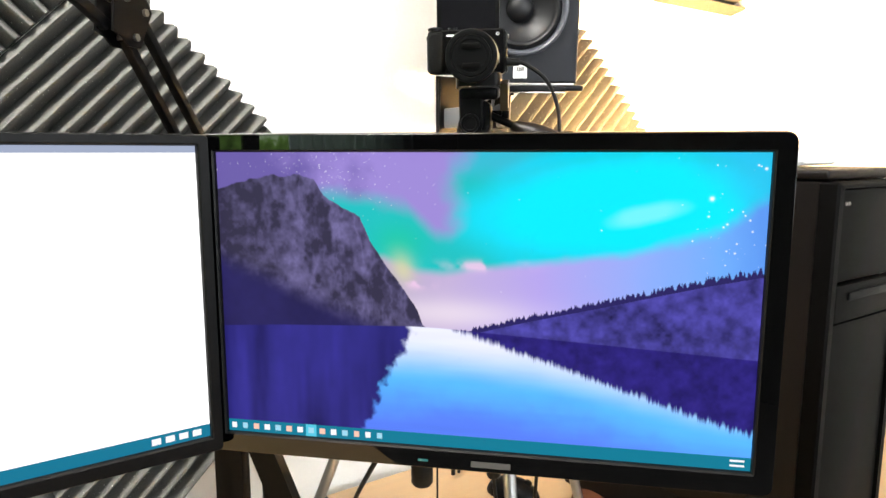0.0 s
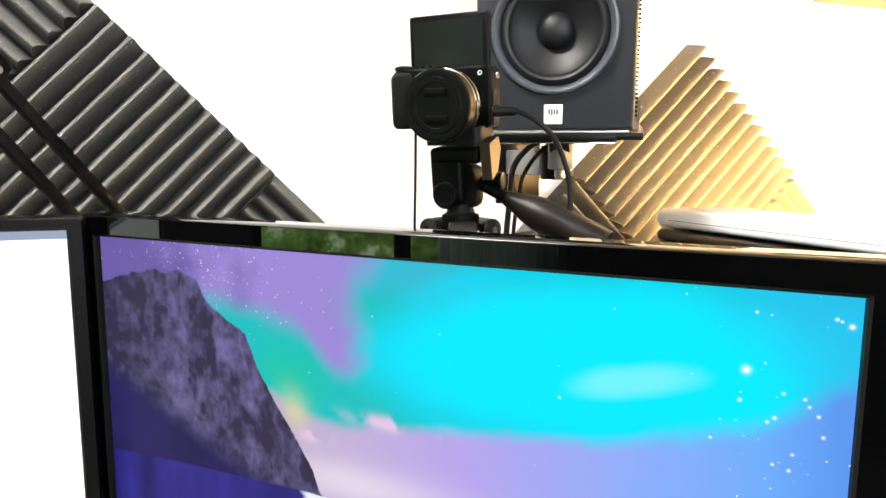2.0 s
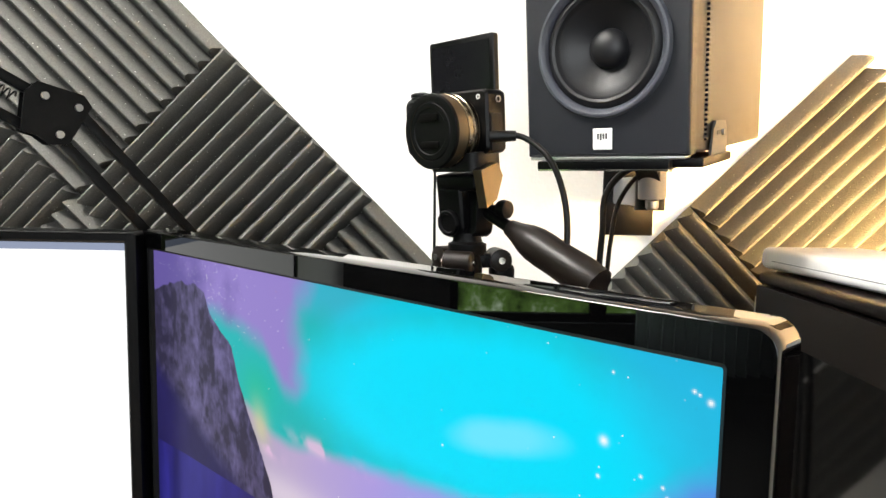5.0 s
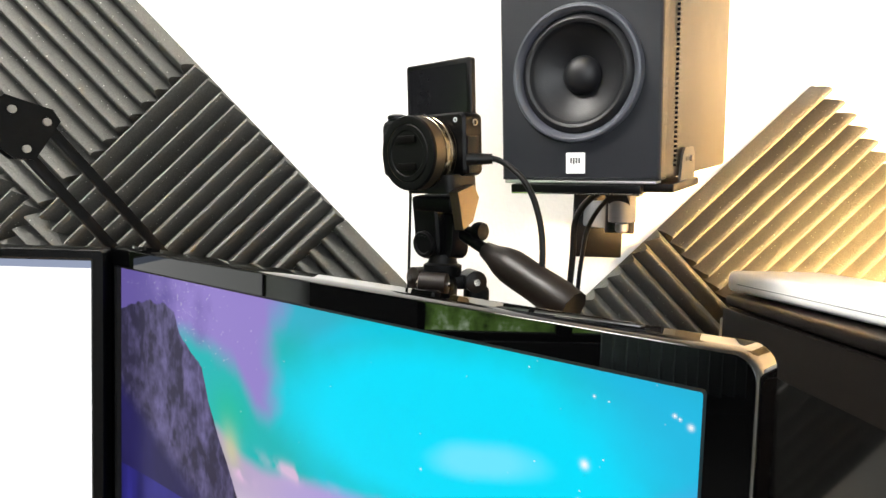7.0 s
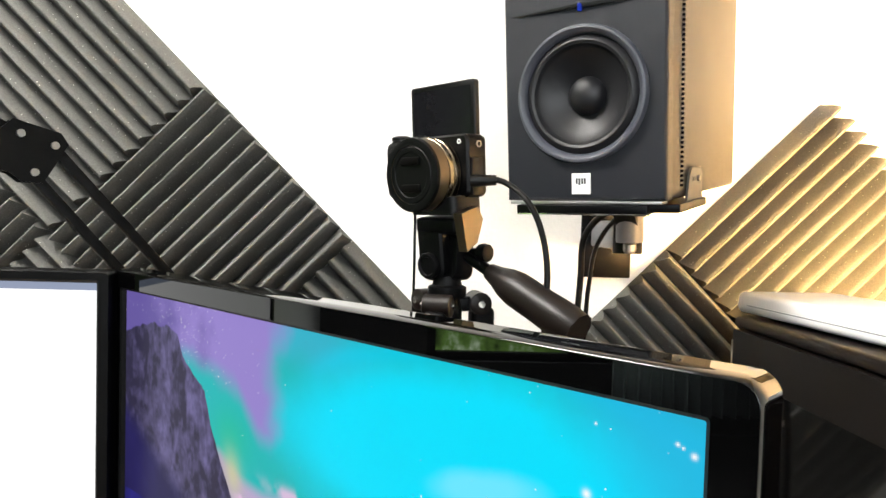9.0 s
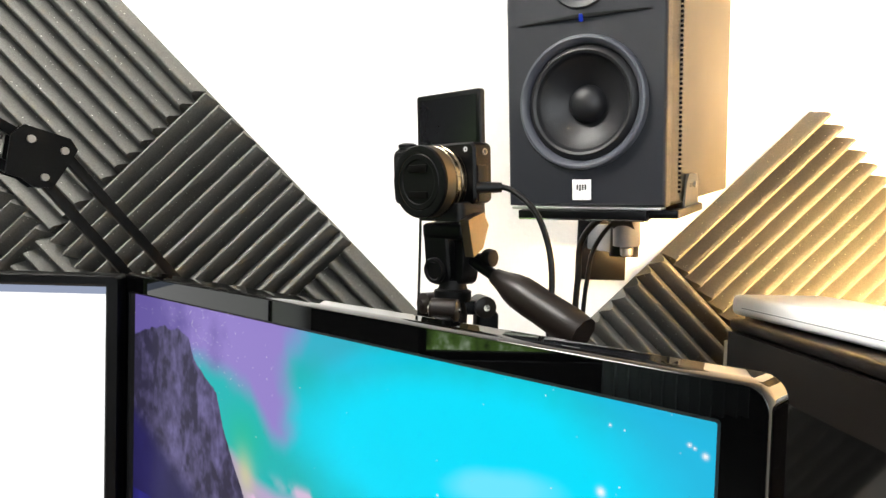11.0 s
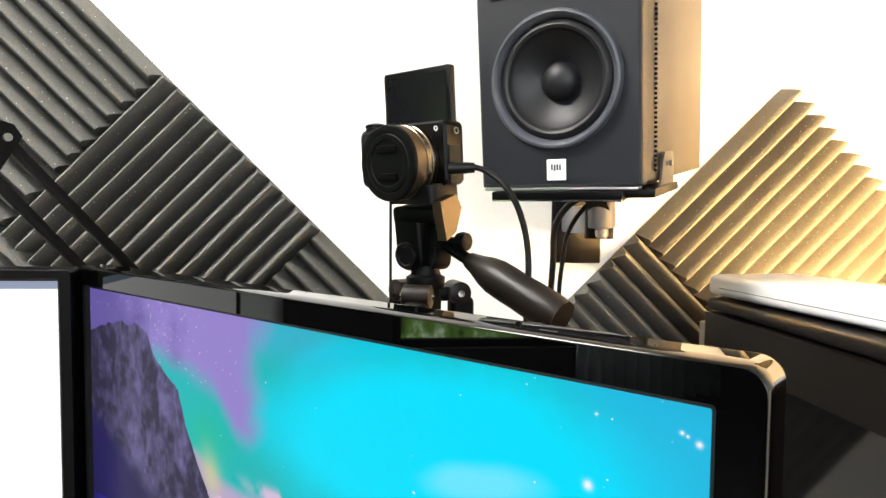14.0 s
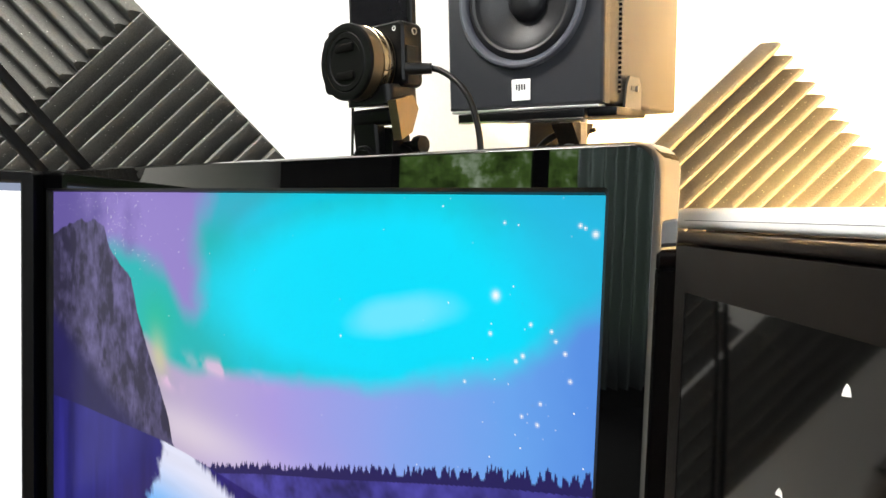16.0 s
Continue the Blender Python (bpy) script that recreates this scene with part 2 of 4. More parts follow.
def curve_points(ctrl, n=24):
    """A smooth line through the control points."""
    p = [Vector(c) for c in ctrl]
    p = [p[0] * 2 - p[1]] + p + [p[-1] * 2 - p[-2]]
    out = []
    for i in range(1, len(p) - 2):
        for k in range(n):
            t = k / n
            a, b, c, d = p[i - 1], p[i], p[i + 1], p[i + 2]
            out.append(0.5 * ((2 * b) + (c - a) * t + (2 * a - 5 * b + 4 * c - d) * t * t + (3 * b - a - 3 * c + d) * t ** 3))
    return out + [p[-2]]


def along(a, b):
    """A pose at a whose z axis points at b."""
    a, b = Vector(a), Vector(b)
    return Matrix.Translation(a) @ (b - a).to_track_quat("Z", "Y").to_matrix().to_4x4()


# ---- the room ----
def wall_piece(name, x0, x1, y0, y1, z0, z1, label, mat=WALL):
    return solid(name, box(x0, x1, y0, y1, z0, z1), mat, label, name.split("_")[0], ROOM, kind="structure")


wall_piece("wall_north", LEFT_X - 0.15, RIGHT_X + 0.15, WALL_Y, WALL_Y + 0.15, FLOOR, CEIL, "white painted wall behind the desk")
wall_piece("wall_east", RIGHT_X, RIGHT_X + 0.15, BACK_Y - 0.15, WALL_Y, FLOOR, CEIL, "white painted side wall lit by a lamp")
wall_piece("floor", LEFT_X - 0.15, RIGHT_X + 0.15, BACK_Y - 0.15, WALL_Y + 0.15, FLOOR - 0.15, FLOOR, "grey carpeted floor of the room", CARPET)
wall_piece("ceiling", LEFT_X - 0.15, RIGHT_X + 0.15, BACK_Y - 0.15, WALL_Y + 0.15, CEIL, CEIL + 0.15, "white painted ceiling")
# west wall with a window on the garden
WY0, WY1, WZ0, WZ1 = -2.35, -0.18, 0.34, 2.15
bm = box(LEFT_X - 0.15, LEFT_X, BACK_Y - 0.15, WY0, FLOOR, CEIL)
box(LEFT_X - 0.15, LEFT_X, WY1, WALL_Y, FLOOR, CEIL, bm=bm)
box(LEFT_X - 0.15, LEFT_X, WY0, WY1, FLOOR, WZ0, bm=bm)
box(LEFT_X - 0.15, LEFT_X, WY0, WY1, WZ1, CEIL, bm=bm)
solid("wall_west", bm, DARK_WALL, "out-of-view wall with a window, near-black to darken reflections", "wall", ROOM, kind="structure")
# south wall with a wide window opening
bm = box(LEFT_X - 0.15, -1.15, BACK_Y - 0.15, BACK_Y, FLOOR, CEIL)
box(1.15, RIGHT_X, BACK_Y - 0.15, BACK_Y, FLOOR, CEIL, bm=bm)
box(-1.15, 1.15, BACK_Y - 0.15, BACK_Y, FLOOR, 0.85, bm=bm)
box(-1.15, 1.15, BACK_Y - 0.15, BACK_Y, 2.4, CEIL, bm=bm)
solid("wall_south", bm, DARK_WALL, "out-of-view wall with a wide window, near-black to darken reflections", "wall", ROOM, kind="structure")

window = thing("window_1", "white framed window facing green garden", "window", ROOM, kind="structure")
bm = box(LEFT_X - 0.1, LEFT_X - 0.04, WY0, WY0 + 0.06, WZ0, WZ1, 0.004)
box(LEFT_X - 0.1, LEFT_X - 0.04, WY1 - 0.06, WY1, WZ0, WZ1, 0.004, bm=bm)
box(LEFT_X - 0.1, LEFT_X - 0.04, -1.32, -1.20, WZ0, WZ1, 0.004, bm=bm)
box(LEFT_X - 0.1, LEFT_X - 0.04, WY0, WY1, WZ0, WZ0 + 0.06, 0.004, bm=bm)
box(LEFT_X - 0.1, LEFT_X - 0.04, WY0, WY1, WZ1 - 0.06, WZ1, 0.004, bm=bm)
part("window_frame", bm, BLACK, window, "dark window frame")


def garden_material():
    m = bpy.data.materials.new("garden_greenery")
    m.use_nodes = True
    nt = m.node_tree
    nt.nodes.remove(nt.nodes["Principled BSDF"])
    em, co, no, ra = (nt.nodes.new(k) for k in ("ShaderNodeEmission", "ShaderNodeTexCoord", "ShaderNodeTexNoise", "ShaderNodeValToRGB"))
    no.inputs["Scale"].default_value, no.inputs["Detail"].default_value, no.inputs["Roughness"].default_value = 2.2, 8, 0.7
    ra.color_ramp.elements[0].position, ra.color_ramp.elements[0].color = 0.36, (0.01, 0.02, 0.005, 1)
    ra.color_ramp.elements[1].position, ra.color_ramp.elements[1].color = 0.74, (0.75, 0.9, 0.7, 1)
    mid = ra.color_ramp.elements.new(0.55); mid.color = (0.10, 0.19, 0.04, 1)
    em.inputs["Strength"].default_value = 9.0
    nt.links.new(co.outputs["Object"], no.inputs["Vector"]); nt.links.new(no.outputs[0], ra.inputs[0])
    nt.links.new(ra.outputs[0], em.inputs["Color"]); nt.links.new(em.outputs[0], nt.nodes["Material Output"].inputs[0])
    return m


solid("backdrop", box(LEFT_X - 3.1, LEFT_X - 3.0, -7, 5, -1, 4.5), garden_material(), "sunlit green garden trees outside the window", "garden", ROOM, kind="structure")

# curtain: a pleated sheet
bm = bmesh.new()
N = 160
rows = []
for z in (0.0, 0.5, 0.9, 1.4, 1.9, 2.3):
    rows.append([bm.verts.new((LEFT_X + 0.1 + (0.035 + 0.01 * (2.3 - z)) * math.sin(k * 0.47 + 0.6 * math.sin(k * 0.11)), -2.56 + 1.06 * k / N, z)) for k in range(N + 1)])
for a, b in zip(rows, rows[1:]):
    for k in range(N):
        bm.faces.new((a[k], a[k + 1], b[k + 1], b[k]))
bmesh.ops.solidify(bm, geom=list(bm.faces), thickness=0.003)
curtain = thing("curtain", "grey green pleated curtain beside the window", "curtain", ROOM)
part("curtain_cloth", bm, CURTAIN, curtain)
part("curtain_rod", tube([(LEFT_X + 0.1, -2.7, 2.32), (LEFT_X + 0.1, 0.1, 2.32)], 0.014), SATIN, curtain, "black rod")


fixture = thing("ceiling_lamp", "flat square ceiling lamp with a thin white frame", "ceiling lamp", ROOM)
part("lamp_frame", loft([ring_at(-1.12, -0.58, -0.42, 0.12, 0.02, y) for y in (0.0, 0.07)] + [ring_at(-1.10, -0.60, -0.40, 0.10, 0.01, y) for y in (0.07, 0.0)]), PAPER, fixture).matrix_basis = pose(0, 0, CEIL, -90, 0, 0)

# ---- acoustic foam ----
def ridge_mesh(size, seed):
    """One rounded wedge of a foam tile, running along z, cut off at both ends."""
    pitch, n = size / 12, 14
    wave = [math.sin(math.pi * k / 12) ** 1.22 for k in range(13)]
    rng = random.Random(seed)
    tall = rng.uniform(0.93, 1.0)
    bm = bmesh.new()
    rings = []
    for j in range(n + 1):
        z = -size / 2 + size * j / n
        ring = [bm.verts.new((-pitch / 2, -0.0040, z)), ]
        sway = 0.0009 * noise.noise((seed * 3.1, z * 14, 0.3))
        for k, w in enumerate(wave):
            x = -pitch / 2 + pitch * k / 12
            wob = 0.0006 * noise.noise((k * 0.9, z * 60, seed))
            ring.append(bm.verts.new((x + sway * w, -0.0045 - 0.043 * w * tall - wob, z + (0.0014 * noise.noise((k * 0.7, j * 3.1, seed)) if j in (0, n) else 0))))
        ring.append(bm.verts.new((pitch / 2, -0.0040, z)))
        rings.append(ring)
    m = len(rings[0])
    for a, c in zip(rings, rings[1:]):
        for k in range(m):
            bm.faces.new((a[k], a[(k + 1) % m], c[(k + 1) % m], c[k]))
    bm.faces.new(rings[0][::-1]); bm.faces.new(rings[-1])
    return mesh_of(bm, FOAM, name="ridge")


def foam_thing(size, seed, first=0):
    """A wedge foam tile with its backing and twelve ridges, or those from the first on when cut."""
    ob = thing("acoustic_foam_tile", "charcoal grey wedge foam tile glued diagonally on the white wall", "foam tile", pose(0, 0, 0), "foam tiles on the wall")
    part("backing", box(-size / 2 + size * first / 12, size / 2, -0.0044, 0, -size / 2, size / 2, 0.0008, 1), FOAM, ob)
    rng = random.Random(seed)
    meshes = [ridge_mesh(size, seed + k) for k in range(4)]
    for k in range(first, 12):
        r = new("ridge", meshes[rng.randrange(4)])
        r.parent = ob
        r.matrix_basis = Matrix.Translation((-size / 2 + size * (k + 0.5) / 12, 0, 0))
    return ob


E1, E2 = Vector((math.cos(radians(45)), -math.sin(radians(45)))), Vector((-math.cos(radians(45)), -math.sin(radians(45))))


LEFT_S, RIGHT_S = 0.330, 0.336
used = {}


def foam_tile(size, u, z, turn, label="", first=0):
    m = ROOM @ pose(u, WALL_Y - 0.001, z, 0, turn, 0)
    if (size, first) not in used:
        used[size, first] = ob = foam_thing(size - 0.0012, len(used) * 10, first)
        ob.matrix_world = m
    else:
        ob = copy_thing(used[size, first], m)
    return tagged(ob, label)


P0 = Vector((-0.262, 1.517))
for i in range(-4, 4):
    for j in range(0, 4):
        c = P0 + (i + 0.5) * LEFT_S * E1 + (j + 0.5) * LEFT_S * E2
        if 0.5 < c.y < 2.25 and c.x > -1.5 and i < (3 if j == 0 else 2):
            if i > 0 and j == 0:
                foam_tile(LEFT_S, c.x, c.y, -45, "half charcoal wedge foam tile low on the white wall", 6)
            else:
                foam_tile(LEFT_S, c.x, c.y, 45 if (i + j) % 2 == 0 else -45)
P1 = Vector((0.7093, 1.5203))
for i, j in ((0, 0), (0, 1), (1, 0)):
    c = P1 + (i + 0.5) * RIGHT_S * E1 + (j + 0.5) * RIGHT_S * E2
    foam_tile(RIGHT_S, c.x, c.y, 45 if (i + j) % 2 == 0 else -45, "charcoal wedge foam tile in warm lamp light behind the computer")
foam_tile(RIGHT_S, RIGHT_X - 0.18, 1.616 + RIGHT_S / 2, 90, "charcoal wedge foam tile with level ridges near the corner")


# ---- desk ----
desk = thing("desk", "light maple corner desk against the wall", "desk", ROOM)
bm = box(-1.9, RIGHT_X - 0.005, -0.26, WALL_Y - 0.033, DESK - 0.03, DESK, 0.003)
part("desk_top", bm, WOOD, desk)
for x, y in ((-1.85, -0.2), (-1.85, 0.5), (1.28, -0.2), (1.28, 0.5)):
    part("leg", box(x - 0.025, x + 0.025, y - 0.025, y + 0.025, FLOOR, DESK - 0.03, 0.003), SATIN, desk, "black steel leg")


# ---- the picture on the main screen ----
def lattice(nx, ny, cells, rng, tall=1.0):
    """Smooth value noise on an nx by ny grid."""
    cx, cy = cells, max(2, int(cells * 9 / 16 / tall))
    g = rng.random((cy + 2, cx + 2))
    x, y = np.linspace(0, cx, nx)[None, :], np.linspace(0, cy, ny)[:, None]
    xi, yi = np.floor(x).astype(int), np.floor(y).astype(int)
    fx, fy = x - xi, y - yi
    fx, fy = fx * fx * (3 - 2 * fx), fy * fy * (3 - 2 * fy)
    return (g[yi, xi] * (1 - fx) + g[yi, xi + 1] * fx) * (1 - fy) + (g[yi + 1, xi] * (1 - fx) + g[yi + 1, xi + 1] * fx) * fy


def fractal(nx, ny, cells, octaves, rng, tall=1.0):
    total, amp, norm = 0, 1.0, 0
    for k in range(octaves):
        total, norm = total + amp * lattice(nx, ny, cells * 2 ** k, rng, tall), norm + amp
        amp *= 0.55
    return total / norm


def srgb(*c):
    a = np.array(c) / 255.0
    return np.where(a <= 0.04045, a / 12.92, ((a + 0.055) / 1.055) ** 2.4)


def soft(a, b, x):
    t = np.clip((x - a) / (b - a), 0, 1)
    return t * t * (3 - 2 * t)


def lay(base, colour, mask):
    return base * (1 - mask[..., None]) + np.asarray(colour) * mask[..., None]


def wallpaper(nx, ny):
    """Aurora sky over a mountain lake, with stars, a wooded hill and a task bar."""
    rng = np.random.default_rng(7)
    u, v = np.meshgrid((np.arange(nx) + 0.5) / nx, (np.arange(ny) + 0.5) / ny)
    n1, n2, n3 = fractal(nx, ny, 5, 4, rng), fractal(nx, ny, 18, 4, rng), fractal(nx, ny, 60, 3, rng)
    hz = np.interp(u, (0.0, 0.12, 0.38, 0.44, 1.0), (0.606, 0.594, 0.578, 0.580, 0.636))

    def sky(u, v):
        wu, wv = u + 0.05 * (n1 - 0.5) + 0.035 * (n2 - 0.5), v + 0.05 * (n1 - 0.5) + 0.045 * (n2 - 0.5)
        # below the aurora: peach, lilac and blue from one side to the other
        ramp = ((0.30, (172, 160, 184)), (0.45, (186, 168, 206)), (0.62, (172, 156, 224)), (0.80, (138, 164, 236)), (0.92, (106, 164, 238)), (1.0, (88, 144, 228)))
        c = np.stack([np.interp(wu, [r[0] for r in ramp], [srgb(*r[1])[k] for r in ramp]) for k in range(3)], -1)
        c = lay(c, srgb(238, 226, 232), np.exp(-(((u - 0.46) / 0.16) ** 2 + ((v - 0.53) / 0.05) ** 2)) * 0.55)
        # purple night sky of the milky way
        purple = lay(np.ones(u.shape + (3,)) * srgb(104, 82, 158), srgb(152, 128, 204), soft(0.10, 0.36, wu + 0.25 * (n2 - 0.5)))
        side = np.interp(wv, (0.0, 0.1, 0.17, 0.24, 0.29, 0.34), (0.487, 0.463, 0.474, 0.468, 0.445, 0.40))
        below = np.interp(wu, (0.30, 0.33, 0.379, 0.43, 0.46, 0.50), (0.165, 0.175, 0.19, 0.275, 0.30, 0.30))
        night = (1 - soft(-0.035, 0.03, wu - side)) * (1 - soft(-0.05, 0.03, wv - below))
        # the aurora above its lower edge
        lower = np.interp(wu, (0.333, 0.396, 0.439, 0.552, 0.657, 0.759, 0.843, 0.923, 0.98, 1.03), (0.345, 0.387, 0.393, 0.362, 0.348, 0.318, 0.274, 0.215, 0.155, 0.09))
        band = (1 - soft(-0.02, 0.022 + 0.03 * soft(0.7, 0.95, u), v + 0.012 * (n2 - 0.5) - lower))
        teal = lay(np.ones(u.shape + (3,)) * srgb(30, 182, 184), srgb(24, 190, 150), np.exp(-(((u - 0.36) / 0.05) ** 2 + ((v - 0.30) / 0.07) ** 2)) * 0.7)
        teal = lay(teal, srgb(60, 176, 208), (1 - soft(0.02, 0.12, wv)) * (1 - soft(0.56, 0.70, u)) * 0.7)
        core = np.sqrt(((wu - 0.745) / 0.30) ** 2 + ((v - 0.17 + 0.18 * (u - 0.76)) / 0.19) ** 2)
        teal = lay(teal, srgb(0, 224, 255), 1 - soft(0.55, 1.12, core + 0.16 * (n2 - 0.5)))
        teal = lay(teal, srgb(0, 206, 238), soft(0.80, 0.98, core) * (1 - soft(0.98, 1.2, core)) * soft(0.5, 0.62, u) * 0.6)
        teal = lay(teal, srgb(44, 176, 230), soft(0.88, 1.0, u + 0.4 * (0.1 - v)) * 0.6)
        c = c * (1 - band[..., None]) + teal * band[..., None]
        c = lay(c, purple, night * 0.96)
        c = lay(c, srgb(206, 206, 150), np.exp(-(((u - 0.365 - 0.10 * (v - 0.36)) / 0.022) ** 2 + ((v - 0.385) / 0.05) ** 2)) * 0.7)
        # the pale heart of the aurora
        du, dv = u - 0.803, v - 0.190 + 0.385 * (u - 0.803)
        c = lay(c, srgb(186, 244, 255), (1 - soft(0.35, 1.15, np.sqrt((du / 0.078) ** 2 + (dv / 0.036) ** 2) + 0.35 * (n2 - 0.5))) * 0.3)
        return c

    img = sky(u, v)
    # small rosy clouds under the aurora, and the stars
    puff = np.exp(-(((u - 0.52) / 0.06) ** 2 + ((v - 0.368) / 0.016) ** 2)) + np.exp(-(((u - 0.40) / 0.03) ** 2 + ((v - 0.43) / 0.02) ** 2))
    img = lay(img, srgb(226, 190, 222), np.clip(puff * soft(0.42, 0.6, n2) * 1.1, 0, 0.85))
    for k in range(620):
        milky = k < 300
        su, sv = (0.22 + 0.08 * rng.standard_normal(), 0.07 + 0.07 * rng.standard_normal()) if milky else (rng.random(), rng.random() * 0.45)
        if not milky and 0.3 < su < 0.86 and rng.random() < 0.92:
            continue
        x, y, b = int(su * nx), int(sv * ny), rng.random() ** 1.6
        if 0 <= x < nx and 0 <= y < ny:
            img[y, x] = img[y, x] * (1 - b) + b
    for su, sv, r in ((0.909, 0.139, 1.9), (0.905, 0.193, 0.8), (0.992, 0.048, 1.2), (0.980, 0.038, 0.8), (0.984, 0.041, 0.6), (0.936, 0.216, 0.9), (0.930, 0.225, 0.8), (0.881, 0.269, 0.7),
                      (0.977, 0.237, 0.8), (0.953, 0.275, 0.7), (0.951, 0.304, 0.8), (0.937, 0.298, 0.7), (0.942, 0.172, 0.7), (0.960, 0.177, 0.7), (0.964, 0.189, 0.7), (0.972, 0.203, 0.8), (0.915, 0.038, 0.6), (0.728, 0.242, 0.6)):
        d = ((u - su) * nx) ** 2 + ((v - sv) * ny) ** 2
        img = lay(img, (1.0, 1.0, 1.0), np.exp(-d / (1.37 * r) ** 2))
    # mountain and hill outlines
    mountain = np.interp(u, (-0.1, 0.0, 0.04, 0.087, 0.111, 0.134, 0.157, 0.196, 0.215, 0.251, 0.285, 0.305, 0.342, 0.369, 0.395, 0.405, 0.5), (0.2, 0.125, 0.098, 0.081, 0.069, 0.081, 0.071, 0.085, 0.138, 0.182, 0.208, 0.290, 0.388, 0.450, 0.520, 0.57, 0.7)) + 0.014 * (n3 - 0.5) * (u < 0.39)
    rock = soft(0.0, 0.006, v - mountain)
    crag = fractal(nx, ny, 34, 4, rng, 2.2)
    ridge = 1 - np.abs(2 * crag - 1) * 2.2
    face = 0.52 + 0.55 * np.clip(ridge, 0, 1) ** 3 * (0.4 + 0.8 * soft(0.02, 0.25, u)) + 0.6 * (n2 - 0.5) + 0.8 * (crag - 0.5) + 0.4 * (n3 - 0.5)
    slope = soft(-0.02, 0.08, v - (0.33 + 0.72 * u))
    lit = soft(0.47, 0.62, fractal(nx, ny, 15, 4, rng, 2.0)) * soft(0.05, 0.2, u)
    stone = np.clip(face * 0.6 + 0.6 * lit * (0.5 + n3) + 0.9 * (n3 - 0.5) + 0.02, 0.30, 1.6)[..., None] * srgb(90, 84, 124)
    grass = np.clip(0.8 + 0.5 * (n2 - 0.5), 0.3, 1.2)[..., None] * srgb(42, 37, 94)
    img = img * (1 - rock[..., None]) + rock[..., None] * (stone * (1 - slope[..., None]) + grass * slope[..., None])
    hill = np.interp(u, (0.0, 0.44, 0.52, 0.60, 0.73, 0.83, 0.92, 1.0), (0.70, 0.605, 0.575, 0.536, 0.480, 0.434, 0.394, 0.364))
    spikes = np.zeros(nx)
    for k in range(240):
        c, h, wd = rng.uniform(0.46, 1.0), rng.uniform(0.004, 0.021), rng.uniform(0.0015, 0.004)
        spikes = np.maximum(spikes, h * (0.4 + 0.8 * c) * np.clip(1 - np.abs(u[0] - c) / wd, 0, 1))
    wood = soft(0.0, 0.004, v - (hill - spikes[None, :]))
    turf = np.clip(0.75 + 1.1 * (n3 - 0.5) + 0.5 * (n2 - 0.5), 0.2, 1.3)[..., None] * srgb(74, 68, 160)
    dark = (v < hill + 0.012)[..., None]
    img = img * (1 - wood[..., None]) + wood[..., None] * np.where(dark, srgb(40, 34, 92), turf)
    # the lake mirrors all that, darker and bluer
    shore = hz + 0.84 * (hz - hill) + spikes[None, :] * 0.9 + 0.012 * (n3 - 0.5)
    lake = np.clip(0.85 + 1.1 * (fractal(nx, ny, 26, 3, rng, 6.0) - 0.5) + 0.3 * (n2 - 0.5), 0.4, 1.5)[..., None] * srgb(46, 42, 128)
    bank = np.interp(v, (0.57, 0.65, 0.73, 0.95), (0.388, 0.372, 0.345, 0.285))
    far = soft(0.40, 0.46, u)
    open_water = soft(-0.008, 0.010, u - bank + 0.03 * (n3 - 0.5) + 0.03 * (n2 - 0.5)) * (1 - far + far * soft(-0.004, 0.02, v - shore))
    ripple = 1 + 0.12 * (fractal(nx, ny, 10, 3, rng, 0.12) - 0.5)
    depth = v - hz + 0.04 * (n1 - 0.5) - 0.08 * soft(0.6, 1.0, u)
    surface = lay(np.ones(img.shape) * srgb(224, 226, 246), srgb(84, 178, 250), soft(0.03, 0.20, depth))
    surface = lay(surface, srgb(84, 122, 236), soft(0.16, 0.36, depth + 0.06 * (n2 - 0.5)))
    under = np.where((u > 0.44)[..., None], srgb(44, 34, 124) * np.clip(0.8 + 0.8 * (n3 - 0.5), 0.4, 1.3)[..., None], lake)
    lake = under * (1 - open_water[..., None]) + surface * ripple[..., None] * open_water[..., None]
    water = soft(0.0, 0.004, v - hz)
    img = img * (1 - water[..., None]) + water[..., None] * lake
    # task bar with its small icons
    img = np.where((v > 0.957)[..., None], srgb(14, 116, 142), img)
    for k in range(14):
        cx = 0.012 + 0.0235 * k
        d = np.maximum(np.abs(u - cx) / 0.0055, np.abs(v - 0.978) / 0.0095)
        if k == 7:
            img = np.where(((np.abs(u - cx) < 0.011) & (v > 0.957))[..., None], srgb(80, 190, 215), img)
        img = np.where((d < 1)[..., None], (srgb(235, 240, 245), srgb(150, 205, 225), srgb(235, 190, 170))[k % 3], img)
    for row in (0.969, 0.985):
        img = np.where(((np.abs(v - row) < 0.004) & (np.abs(u - 0.977) < 0.012))[..., None], srgb(235, 240, 245), img)
    return img


